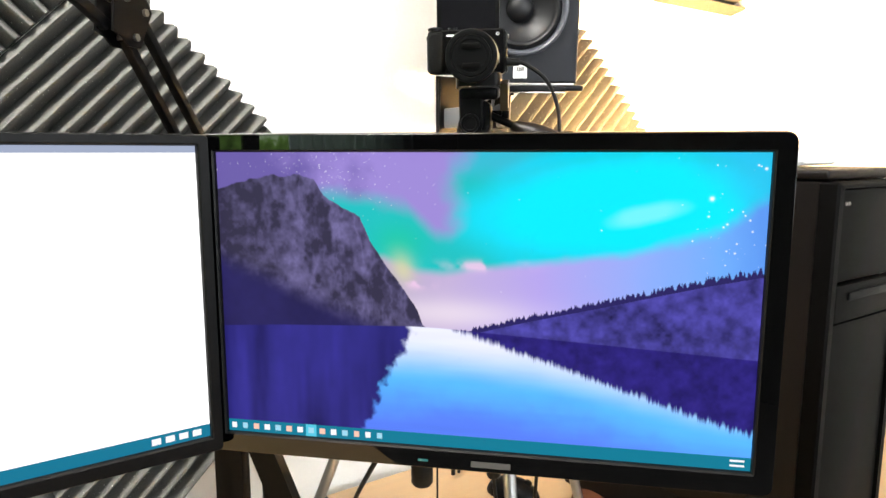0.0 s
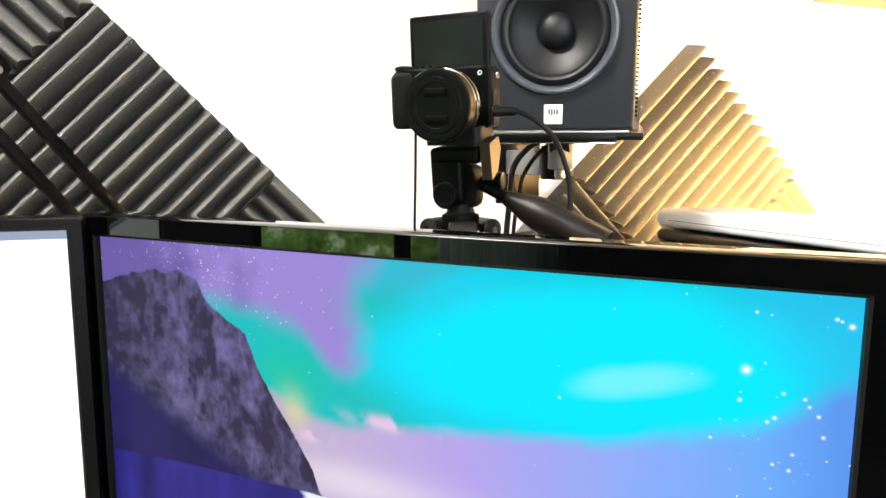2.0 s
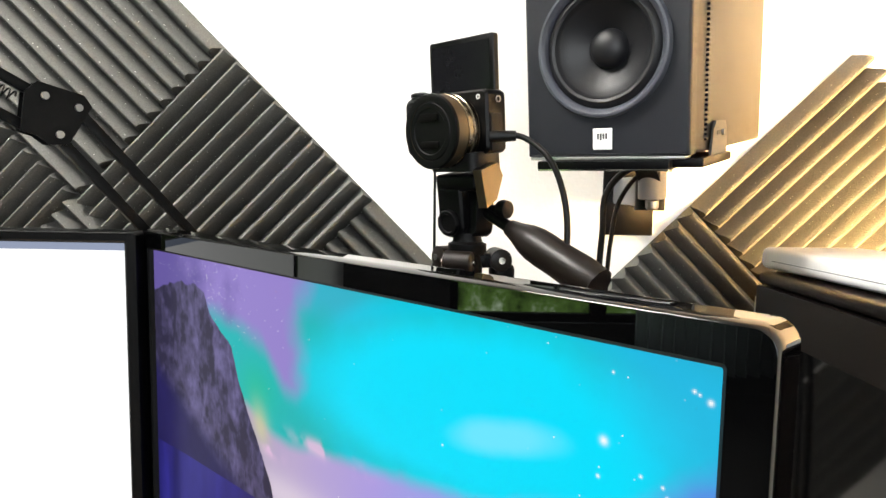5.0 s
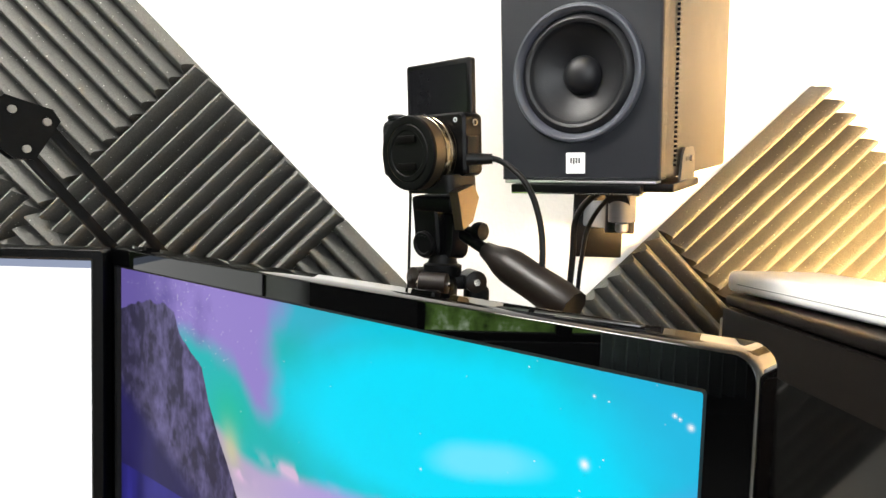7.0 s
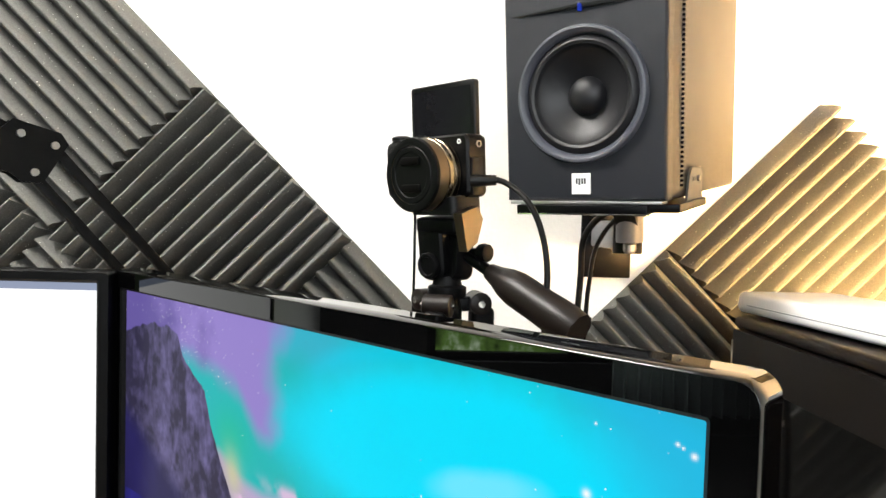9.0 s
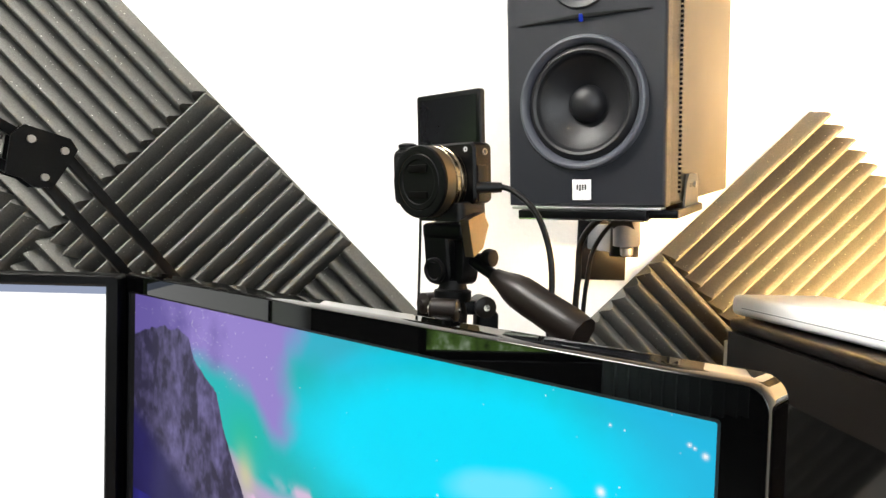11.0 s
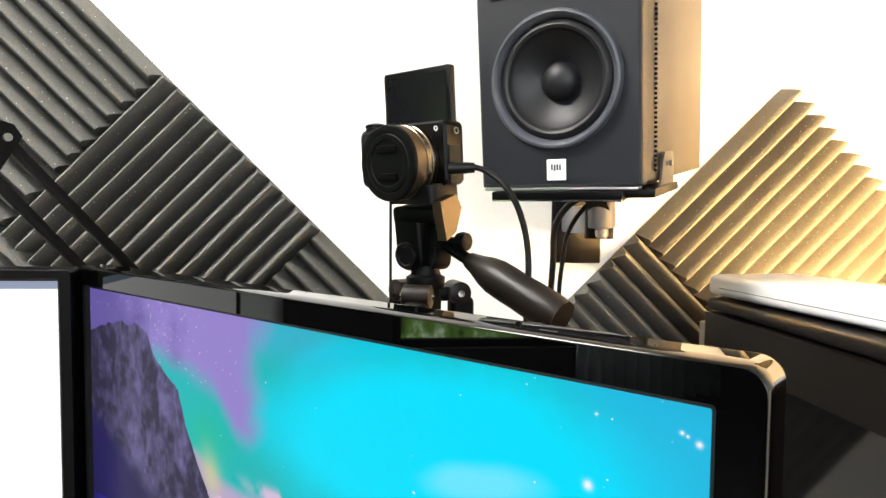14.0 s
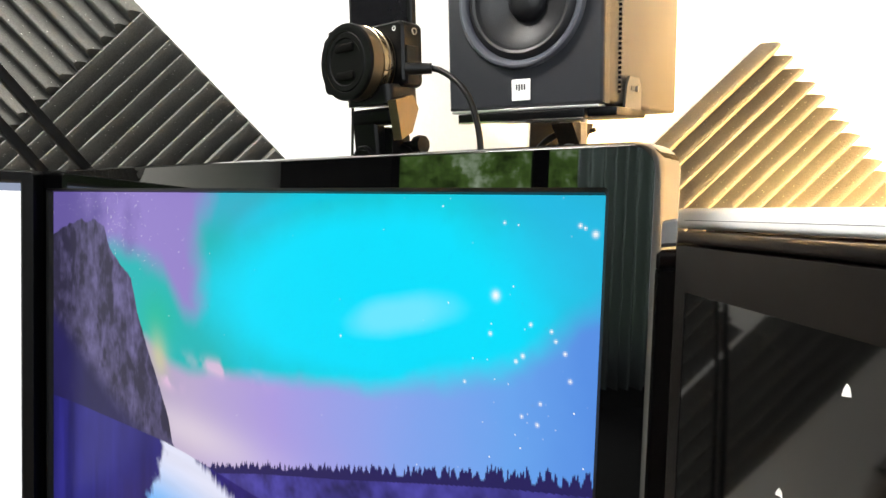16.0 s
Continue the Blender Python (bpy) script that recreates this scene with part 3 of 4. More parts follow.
def screen_mesh(name, x0, x1, z0, z1, nx, ny, img, mat):
    xs, zs = np.linspace(x0, x1, nx + 1), np.linspace(z1, z0, ny + 1)
    gx, gz = np.meshgrid(xs, zs)
    co = np.stack([gx, np.zeros_like(gx), gz], -1).reshape(-1, 3)
    j, i = np.meshgrid(np.arange(ny), np.arange(nx), indexing="ij")
    a = j * (nx + 1) + i
    quads = np.stack([a, a + nx + 1, a + nx + 2, a + 1], -1).reshape(-1, 4)
    me = bpy.data.meshes.new(name)
    me.vertices.add(len(co)); me.vertices.foreach_set("co", co.ravel())
    me.loops.add(quads.size); me.loops.foreach_set("vertex_index", quads.ravel().astype(np.int32))
    me.polygons.add(len(quads)); me.polygons.foreach_set("loop_start", np.arange(0, quads.size, 4, dtype=np.int32))
    me.update()
    at = me.color_attributes.new("picture", "FLOAT_COLOR", "CORNER")
    col = np.repeat(np.concatenate([img, np.ones(img.shape[:2] + (1,))], -1).reshape(-1, 4), 4, axis=0)
    at.data.foreach_set("color", col.ravel().astype(np.float32))
    me.materials.append(mat)
    return me


def monitor(name, label, m, x0, x1, z0, z1, side, top, bottom, radius, mat, depth, img, strength):
    """A flat monitor whose screen spans x0..x1, z0..z1 in its own plane y = 0."""
    ob = thing(name, label, "monitor", m)
    a, b, c, d = x0 - side, x1 + side, z0 - bottom, z1 + top
    e = 0.0017
    loops = [ring_at(x0, x1, z0, z1, 0.0008, 0.001), ring_at(x0 - 0.001, x1 + 0.001, z0 - 0.001, z1 + 0.001, 0.0012, -0.004),
             ring_at(x0 - 0.003, x1 + 0.003, z0 - 0.003, z1 + 0.003, 0.002, -0.0055),
             ring_at(x0 - 0.004, x1 + 0.004, z0 - 0.004, z1 + 0.004, 0.002, -0.0055)]
    for off, y in ((1.6, -0.0055), (1.4, -0.0055), (1.2, -0.0054), (1.0, -0.0050), (0.6, -0.0038), (0.25, -0.0018), (0.05, 0.0005), (0.0, 0.002), (0.0, 0.003)):
        loops.append(ring_at(a + 0.4 * e * off, b - 0.4 * e * off, c + e * off, d - e * off, max(0.003, radius - e * off * 0.5), y))
    loops += [ring_at(a, b, c, d, radius, 0.017), ring_at(a, b, c, d, radius, 0.018), ring_at(a + 0.003, b - 0.003, c + 0.003, d - 0.003, radius, 0.022)]
    part("screen_lip", loft(loops[:3]), RUBBER, ob, "dark recessed lip")
    part("bezel", loft(loops[2:]), mat, ob, "glossy black bezel" if mat is GLOSS else "thin black bezel")
    back = [ring_at(a + 0.003, b - 0.003, c + 0.003, d - 0.003, radius, 0.022), ring_at(a + 0.02, b - 0.02, c + 0.02, d - 0.02, radius, depth * 0.7),
            ring_at(a + 0.06, b - 0.06, c + 0.06, d - 0.06, radius, depth)]
    part("back_shell", loft(back, (False, True)), BLACK, ob)
    scr = new("screen", screen_mesh("screen", x0, x1, z0, z1, img.shape[1], img.shape[0], img, glow(name + "_picture", (1, 1, 1), strength, "picture")))
    scr.parent = ob
    tagged(scr, "lit screen")
    return ob


W, H, ZB = 0.598, 0.3364, 0.90
main = monitor("monitor", "black glossy monitor showing an aurora over a mountain lake", pose(0, 0, 0), -W / 2, W / 2, ZB, ZB + H, 0.0225, 0.0215, 0.026, 0.011, GLOSS, 0.05, wallpaper(768, 432), 1.0)
part("power_light", box(-0.062, -0.050, -0.0062, -0.0048, ZB - 0.017, ZB - 0.014, 0.0008), glow("teal_led", (0.1, 0.6, 0.6), 0.25), main, "small teal power light")
part("badge", box(0.0, 0.045, -0.0060, -0.0050, ZB - 0.019, ZB - 0.012), INK, main, "dark badge")

# the left screen shows a white page
nx, ny = 120, 90
uu, vv = np.meshgrid((np.arange(nx) + 0.5) / nx, (np.arange(ny) + 0.5) / ny)
page = np.ones((ny, nx, 3)) * 1.15
page = np.where((vv < 0.021)[..., None], srgb(150, 160, 184), page)
for k in range(3):
    page = np.where(((vv < 0.016) & (vv > 0.006) & (np.abs(uu - (0.93 + 0.028 * k)) < 0.006))[..., None], srgb(235, 235, 240), page)
page = np.where((vv > 0.957)[..., None], srgb(20, 112, 142), page)
for k in range(4):
    page = np.where(((np.abs(vv - 0.979) < 0.009) & (np.abs(uu - (0.90 + 0.026 * k)) < 0.008))[..., None], srgb(235, 240, 245), page)
monitor("monitor", "black monitor showing a blank white page", pose(-0.311, -0.024, 0, 0, 0, 45.2), -W, 0, 0.902, 1.2435, 0.014, 0.013, 0.02, 0.006, BLACK, 0.05, page, 1.0)

# the stand that carries both monitors
stand = thing("monitor_stand", "black steel stand behind two monitors", "monitor stand", pose(0, 0, 0))
part("post", box(-0.405, -0.360, 0.14, 0.165, DESK + 0.008, 1.12, 0.003), SATIN, stand)
part("base_plate", box(-0.47, -0.20, 0.09, 0.24, DESK, DESK + 0.008, 0.003), SATIN, stand)
part("brace", loft([[(x + dx, y, z) for dx, y in ((-0.02, 0.135), (0.02, 0.135), (0.02, 0.155), (-0.02, 0.155))] for x, z in ((-0.350, 0.865), (-0.240, DESK + 0.008))], (True, True)), SATIN, stand)
part("arm", tube([(-0.38, 0.15, 1.06), (-0.2, 0.12, 1.06), (0.0, 0.075, 1.06), (0.0, 0.05, 1.06)], 0.016), SATIN, stand)
part("arm", tube([(-0.38, 0.15, 1.06), (-0.47, 0.03, 1.06), (-0.53, -0.16, 1.06)], 0.016), SATIN, stand)

# ---- computer ----
TOP = 1.2145
PC_LEN, PC_W, PC_H = 0.455, 0.21, TOP - DESK
pc = thing("computer_tower", "black tower computer with a smoked side window on the desk", "computer", pose(0.432, 0.222, DESK, 0, 0, 44.3))
part("chassis", box(0.004, PC_W - 0.004, 0.012, PC_LEN, 0.012, PC_H - 0.016, 0.003), CASE, pc)
bm = box(0.0, PC_W, 0.0, PC_LEN, PC_H - 0.0145, PC_H, 0.005, 3)
part("top_cover", bm, CASE, pc)
# side panel with the cut-out for its window
zt = PC_H - 0.017
outer = [(0.010, 0.014), (0.010, zt), (PC_LEN - 0.002, zt), (PC_LEN - 0.002, 0.014)]
inner = [(0.080, 0.10), (0.080, PC_H - 0.080), (0.092, PC_H - 0.070), (PC_LEN - 0.045, PC_H - 0.070), (PC_LEN - 0.045, 0.10)]


def panel_between(outer, inner, x_out, x_in):
    own = bmesh.new()
    edges = []
    for loop in (outer, inner):
        vs = [own.verts.new((x_out, y, z)) for y, z in loop]
        edges += [own.edges.new((vs[k], vs[(k + 1) % len(vs)])) for k in range(len(vs))]
    res = bmesh.ops.triangle_fill(own, use_beauty=True, use_dissolve=False, edges=edges)
    ext = bmesh.ops.extrude_face_region(own, geom=list(own.faces))
    bmesh.ops.translate(own, verts=[v for v in ext["geom"] if isinstance(v, bmesh.types.BMVert)], vec=(x_in - x_out, 0, 0))
    return own


part("side_panel", panel_between(outer, inner, -0.0015, 0.0035), CASE, pc)
bm = bmesh.new()
vs = [bm.verts.new((-0.0005, y, z)) for y, z in inner]
face = bm.faces.new(vs)
ext = bmesh.ops.extrude_face_region(bm, geom=[face])
bmesh.ops.translate(bm, verts=[v for v in ext["geom"] if isinstance(v, bmesh.types.BMVert)], vec=(0.003, 0, 0))
part("side_window", bm, ACRYLIC, pc, "glossy smoked acrylic window")
# the upper mark is a sticker, the lower one a glint drawn in white
for y, z, w, h in ((0.129, PC_H - 0.109, 0.0058, 0.0055), (0.205, PC_H - 0.219, 0.006, 0.004)):
    part("sticker", loft([[(x, y - w * 0.8, z - h * 0.7), (x, y + w * 0.9, z - h), (x, y + w * 0.7, z - h * 0.1), (x, y + w * 0.1, z + h * 0.9), (x, y - w * 0.5, z + h * 0.5)] for x in (-0.0012, -0.0004)], (True, True)), WHITE, pc, "small white mark on the side window")
# front: a frame, two bay covers, an optical drive, a lower door
front = loft([ring_at(0.0, PC_W, 0.0, PC_H - 0.016, 0.004, 0.011), ring_at(0.0, PC_W, 0.0, PC_H - 0.016, 0.004, -0.012), ring_at(0.003, PC_W - 0.003, 0.003, PC_H - 0.019, 0.004, -0.015),
              ring_at(0.014, PC_W - 0.014, 0.012, PC_H - 0.024, 0.004, -0.015), ring_at(0.015, PC_W - 0.015, 0.013, PC_H - 0.025, 0.003, -0.008)])
part("front_frame", front, FRONT, pc)
for k, (z0, z1) in enumerate(((PC_H - 0.150, PC_H - 0.027), (PC_H - 0.205, PC_H - 0.154), (0.015, PC_H - 0.209))):
    part(("bay_cover", "drive_front", "front_door")[k], box(0.016, PC_W - 0.016, -0.011 if k != 1 else -0.015, 0.002, z0, z1, 0.002), FRONT, pc)
for x in (0.028, 0.036):
    part("front_screw", tube([(x, -0.0125, PC_H - 0.045), (x, -0.010, PC_H - 0.045)], 0.0025), STEEL, pc, "small bright screw")
part("tray_handle", box(0.045, 0.18, -0.019, -0.015, PC_H - 0.176, PC_H - 0.164, 0.002), BLACK, pc)
part("power_badge", box(0.04, 0.066, -0.0125, -0.0105, PC_H - 0.50, PC_H - 0.492, 0.001), STEEL, pc, "steel badge")
for x in (0.03, PC_W - 0.03):
    for y in (0.05, PC_LEN - 0.06):
        part("foot", lathe([(0, 0), (0.012, 0), (0.014, 0.012), (0, 0.012)], Matrix.Translation((x, y, 0)), 16), RUBBER, pc)

# the white flat device lying on the computer
WHITE_TURN, WHITE_LEN = 5.0, 0.40
white = thing("white_box", "flat white plastic device with rounded edges on the computer", "device", pose(0.432, 0.222, TOP, 0, 0, 44.3) @ pose(0.0, PC_LEN, 0, 0, 0, WHITE_TURN))
sl = [ring_at(0.004, 0.13, 0.003, 0.028, 0.008, y, 5) for y in (-WHITE_LEN + 0.006, 0.0)]
caps = [ring_at(0.008, 0.126, 0.006, 0.025, 0.007, -WHITE_LEN, 5)] + sl + [ring_at(0.012, 0.122, 0.007, 0.024, 0.007, 0.012, 5)]
part("shell", loft(caps, (True, True)), WHITE, white)
part("seam", box(0.0036, 0.004, -WHITE_LEN + 0.02, -0.02, 0.0130, 0.0136), RING, white, "thin grey seam")
for y in (-WHITE_LEN + 0.06, -0.06):
    part("pad", box(0.02, 0.11, y, y + 0.02, 0.0, 0.004), RUBBER, white)

# ---- loudspeaker on its wall mount ----
sp = thing("loudspeaker", "dark grey studio loudspeaker tilted on a wall mount", "loudspeaker", pose(0.025, 0.341, 1.342, 6.5, 0, 10.5))
SW, SH, SD = 0.088, 0.285, 0.345
WZ, WR = 0.110, 0.0605
# front baffle as a rounded slab with a round hole filled by the woofer
ANG = sorted([2 * math.pi * k / 96 for k in range(96)] + [math.atan2(z - WZ, x) % (2 * math.pi) for x in (-SW, SW) for z in (0, SH)])


def rim(inset, y):
    out = []
    for a in ANG:
        c, s = math.cos(a), math.sin(a)
        k = min(((SW - inset) / abs(c)) if abs(c) > 1e-6 else 9, ((SH - inset - WZ) / s) if s > 1e-6 else ((WZ - inset) / -s) if s < -1e-6 else 9)
        out.append((k * c, y, WZ + k * s))
    return out


def hole(r, y):
    return [(r * math.cos(a), y, WZ + r * math.sin(a)) for a in ANG]


part("baffle", loft([rim(0.0, 0.022), rim(0.0, 0.004), rim(0.001, 0.0015), rim(0.003, 0.0), hole(0.068, 0.0), hole(0.066, 0.004), hole(0.066, 0.04), hole(0.0001, 0.04)]), BAFFLE, sp).data.shade_flat()
part("cabinet", loft([ring_at(-SW + 0.001, SW - 0.001, 0.001, SH - 0.001, 0.005, 0.0225), ring_at(-SW - 0.002, SW + 0.002, 0.0, SH, 0.004, 0.052), ring_at(-SW - 0.002, SW + 0.002, 0.0, SH, 0.004, SD)], (True, True)), CABINET, sp, "painted cabinet")
for k in range(54):
    z = 0.012 + 0.0049 * k
    part("vent_fin", box(SW + 0.0005, SW + 0.0045, 0.047, 0.0525, z, z + 0.0027), BLACK, sp)
face = pose(0, -0.0040, WZ, 90, 0, 0)   # local z towards the listener
part("trim_ring", lathe([(0.0708, -0.004), (0.0703, 0.000), (0.0690, 0.0030), (0.0665, 0.0035), (0.063, 0.001), (0.0612, -0.003), (0.0608, -0.006)], face, 72), RING, sp, "grey moulded ring")
woof = part("woofer", lathe([(0.0640, -0.006), (0.0615, -0.0055), (0.060, -0.0045), (0.0575, -0.001), (0.0545, 0.0005), (0.0515, -0.0008), (0.0495, -0.0045), (0.048, -0.0065), (0.040, -0.0115), (0.030, -0.0175), (0.0195, -0.0235)], face, 72), CONE, sp, "black cone with a rubber surround")
part("dust_cap", lathe([(0.0205, -0.0232), (0.0192, -0.0175), (0.0155, -0.0125), (0.009, -0.0092), (0, -0.008)], face, 40), CONE, woof)
part("slot", loft([[(-0.072, -0.001, 0.1970), (-0.072, -0.001, 0.1980), (0, -0.0035, 0.2010), (0.072, -0.001, 0.1980), (0.072, -0.001, 0.1970), (0, -0.0035, 0.1970)], [(-0.072, 0.001, 0.1970), (-0.072, 0.001, 0.1980), (0, 0.001, 0.2010), (0.072, 0.001, 0.1980), (0.072, 0.001, 0.1970), (0, 0.001, 0.1970)]], (True, True)), RUBBER, sp)
# silver strip added for the bright reflection along the bottom edge
part("bottom_glint", box(-0.084, 0.084, -0.001, 0.02, -0.0036, -0.0006, 0.0008), SILVER, sp, "bright strip for the bottom edge's reflection")
part("indicator", box(-0.0018, 0.0018, -0.0052, 0.0, 0.1935, 0.2010, 0.0008), BLUE, sp, "small blue light")
part("tweeter", lathe([(0.036, -0.001), (0.034, 0.002), (0.026, -0.001), (0.013, -0.004), (0.012, -0.001), (0.006, 0.002), (0, 0.003)], pose(0, -0.0005, 0.242, 90, 0, 0), 48), CONE, sp)
badge = part("badge", box(-0.0105, 0.0105, -0.0022, 0.0, 0.0070, 0.0290, 0.0008), PAPER, sp, "white badge with dark marks")
for k, x in enumerate((-0.0045, -0.0015, 0.0015, 0.0045)):
    part("mark", box(x - 0.001, x + 0.001, -0.0026, -0.0021, 0.0178 - 0.001 * (k == 1), 0.0238), INK, badge)

mount = thing("speaker_mount", "black steel wall mount under the loudspeaker", "wall mount", pose(0.025, 0.341, 1.342, 6.5, 0, 10.5))
part("tray", box(-0.070, 0.100, 0.006, 0.125, -0.0125, -0.0035, 0.0015), SATIN, mount)
part("tray_rail", box(-0.075, 0.070, -0.004, 0.02, -0.0145, -0.0045, 0.0015), SATIN, mount)
for sx in (-1, 1):
    x = sx * (SW + 0.0065)
    bm = loft([[(x - 0.0012, y, z) for y, z in ((0.050, -0.010), (0.122, -0.010), (0.122, 0.022), (0.114, 0.031), (0.072, 0.031), (0.062, 0.022))],
               [(x + 0.0012, y, z) for y, z in ((0.050, -0.010), (0.122, -0.010), (0.122, 0.022), (0.114, 0.031), (0.072, 0.031), (0.062, 0.022))]], (True, True))
    # lamp light on the right clamp is put into a lighter steel
    clamp = part("clamp", bm, LIT_CLAMP if sx > 0 else SATIN, mount, "bent side clamp")
    part("clamp_slot", box(x + sx * 0.0013 - 0.0004, x + sx * 0.0013 + 0.0004, 0.076, 0.090, 0.0165, 0.0210), INK, clamp)
    part("bolt", tube([(x, 0.097, 0.0187), (x + sx * 0.004, 0.097, 0.0187)], 0.0035, 10), STEEL, clamp, "bright bolt")
# chrome strip added to draw the highlight on the rail's edge
part("rail_glint", box(-0.074, 0.069, -0.0048, -0.0036, -0.0150, -0.0134, 0.0004), CHROME, mount, "bright strip for the rail's edge highlight")
part("tray_screw", tube([(0.062, 0.02, -0.018), (0.062, 0.02, -0.004)], 0.004, 10), STEEL, mount, "bright screw")
part("stem", lathe([(0, 0.0), (0.0175, 0.0), (0.018, 0.002), (0.018, 0.06), (0, 0.06)], pose(-0.010, 0.196, -0.068), 32), STEM, mount)
part("stem_bolt", lathe([(0, 0), (0.006, 0.0), (0.0085, 0.003), (0.0085, 0.012), (0, 0.012)], pose(-0.010, 0.196, -0.083), 20), STEEL, mount, "bright end bolt")
part("gusset", loft([[(x, y, z) for y, z in ((0.15, -0.013), (0.24, -0.013), (0.19, -0.05))] for x in (-0.024, 0.004)], (True, True)), SATIN, mount)
plate = thing("wall_plate", "black steel plate holding the speaker arm on the wall", "wall plate", ROOM)
part("plate", box(0.335, 0.415, WALL_Y - 0.008, WALL_Y - 0.001, 1.235, 1.39, 0.002), SATIN, plate)
part("arm", box(0.350, 0.385, WALL_Y - 0.14, WALL_Y - 0.008, 1.285, 1.325, 0.003), STEM, plate)
part("hinge", lathe([(0, 0), (0.02, 0), (0.02, 0.05), (0, 0.05)], Matrix.Translation((0.367, WALL_Y - 0.15, 1.28)), 28), SATIN, plate)


def cable(name, ctrl, radius, mat, label):
    return solid(name, tube(curve_points(ctrl, 14), radius, 10), mat, label, "cable")


cable("speaker_cable", [(-0.005, 0.545, 1.345), (-0.055, 0.535, 1.335), (-0.095, 0.545, 1.30), (-0.105, 0.555, 1.245), (-0.112, 0.56, 1.18), (-0.115, 0.55, 1.0), (-0.11, 0.54, DESK + 0.01)], 0.0046, RUBBER, "black speaker cable hanging from the wall mount")
cable("speaker_cable", [(0.0, 0.555, 1.345), (-0.045, 0.55, 1.33), (-0.083, 0.56, 1.29), (-0.096, 0.565, 1.24), (-0.104, 0.57, 1.18), (-0.105, 0.56, 1.0), (-0.10, 0.55, DESK + 0.01)], 0.0033, RUBBER, "thin black cable hanging from the wall mount")

# ---- camera on a tripod ----
camera_body = thing("mirrorless_camera", "small black mirrorless camera with its screen flipped up", "camera", Matrix.Translation((0, 0.178, 1.37)) @ Matrix.Rotation(radians(4.5), 4, "X") @ Matrix.Translation((0, -0.178, -1.373)))
part("body", loft([ring_at(-0.083, 0.017, 1.342, 1.396, 0.005, 0.1905), ring_at(-0.084, 0.018, 1.341, 1.397, 0.006, 0.188), ring_at(-0.084, 0.018, 1.341, 1.397, 0.006, 0.168), ring_at(-0.082, 0.016, 1.343, 1.395, 0.005, 0.1655)], (True, True)), SATIN, camera_body)
part("grip", loft([ring_at(-0.084, -0.060, 1.341, 1.394, 0.007, 0.168), ring_at(-0.084, -0.062, 1.341, 1.394, 0.007, 0.163), ring_at(-0.081, -0.066, 1.344, 1.391, 0.006, 0.160)], (False, True)), LEATHER, camera_body, "textured grip")
lens_at = pose(-0.0225, 0.167, 1.362, 90, 0, 0)
lens = part("lens", lathe([(0, 0), (0.030, 0), (0.0322, 0.002), (0.0322, 0.0085), (0.0315, 0.009), (0.0315, 0.0105), (0.0325, 0.011), (0.0325, 0.0150), (0.0318, 0.0155), (0.0318, 0.0165), (0.0326, 0.017), (0.0326, 0.0302), (0.0322, 0.0316), (0.0308, 0.0322), (0.0262, 0.0318), (0.0256, 0.0300), (0.0, 0.0300)], lens_at, 72), BARREL, camera_body, "black zoom lens")
part("lens_ring", lathe([(0.0320, 0.0104), (0.0331, 0.0110), (0.0331, 0.0158), (0.0320, 0.0164)], lens_at, 72), LENS, lens, "polished ring tinted with a warm reflection")
part("lens_ring", lathe([(0.0318, 0.0026), (0.0328, 0.0032), (0.0328, 0.0078), (0.0318, 0.0084)], lens_at, 72), LENS, lens, "polished ring tinted with a warm reflection")
part("zoom_lever", box(-0.0225 + 0.031, -0.0225 + 0.0342, 0.150, 0.156, 1.353, 1.366, 0.001), LENS, lens, "polished lever")
part("front_ring", lathe([(0.0324, 0.0282), (0.0331, 0.0287), (0.0331, 0.0308), (0.0323, 0.0322), (0.0300, 0.0328), (0.0258, 0.0324)], lens_at, 72), BLACK, lens, "black front ring")
cap = part("lens_cap", lathe([(0.0255, 0.0295), (0.0255, 0.0318), (0.0246, 0.0326), (0.0205, 0.0326), (0.0198, 0.0319), (0, 0.0319)], lens_at, 64), BLACK, lens, "black lens cap")
for z in (1.350, 1.374):
    part("cap_grip", box(-0.034, -0.011, 0.1330, 0.1352, z - 0.0035, z + 0.0035, 0.001), FRONT, cap)
for k in range(14):
    a = 118 - 5.2 * k + (2.5 if k > 8 else 0)
    bar_at = lens_at @ Matrix.Rotation(radians(a), 4, "Z") @ Matrix.Translation((0.0281, 0, 0.0321))
    part("print_bar", join(None, box(-0.0006, 0.0006, -0.0009, 0.0009, -0.0003, 0.0002), bar_at), STEM, lens, "pale ring of print")
part("shutter_button", lathe([(0, 0), (0.0095, 0), (0.0095, 0.003), (0.006, 0.0045), (0, 0.005)], Matrix.Translation((-0.075, 0.174, 1.3965)), 24), SATIN, camera_body)
part("mode_dial", lathe([(0, 0), (0.006, 0), (0.006, 0.0035), (0, 0.0035)], Matrix.Translation((-0.052, 0.176, 1.3965)), 20), SATIN, camera_body)
part("name_bar", box(-0.0585, -0.0385, 0.1649, 0.1657, 1.3885, 1.3907), PAPER, camera_body, "pale maker's mark")
part("series_mark", lathe([(0.0021, 0), (0.0021, 0.0004), (0.0013, 0.0004), (0.0013, 0)], pose(0.008, 0.1656, 1.3905, 90, 0, 0), 20), PAPER, camera_body, "pale round mark")
for x, s in ((-0.0845, -1), (0.0185, 1)):
    part("strap_lug", lathe([(0.0030, -0.0005), (0.0030, 0.0005), (0.0022, 0.0005), (0.0022, -0.0005), (0.0030, -0.0005)], pose(x + s * 0.002, 0.178, 1.388, 90, 0, 88), 18), STEEL, camera_body, "steel strap ring")
part("port_door", box(0.0180, 0.0195, 0.169, 0.184, 1.343, 1.376, 0.0008), RUBBER, camera_body)
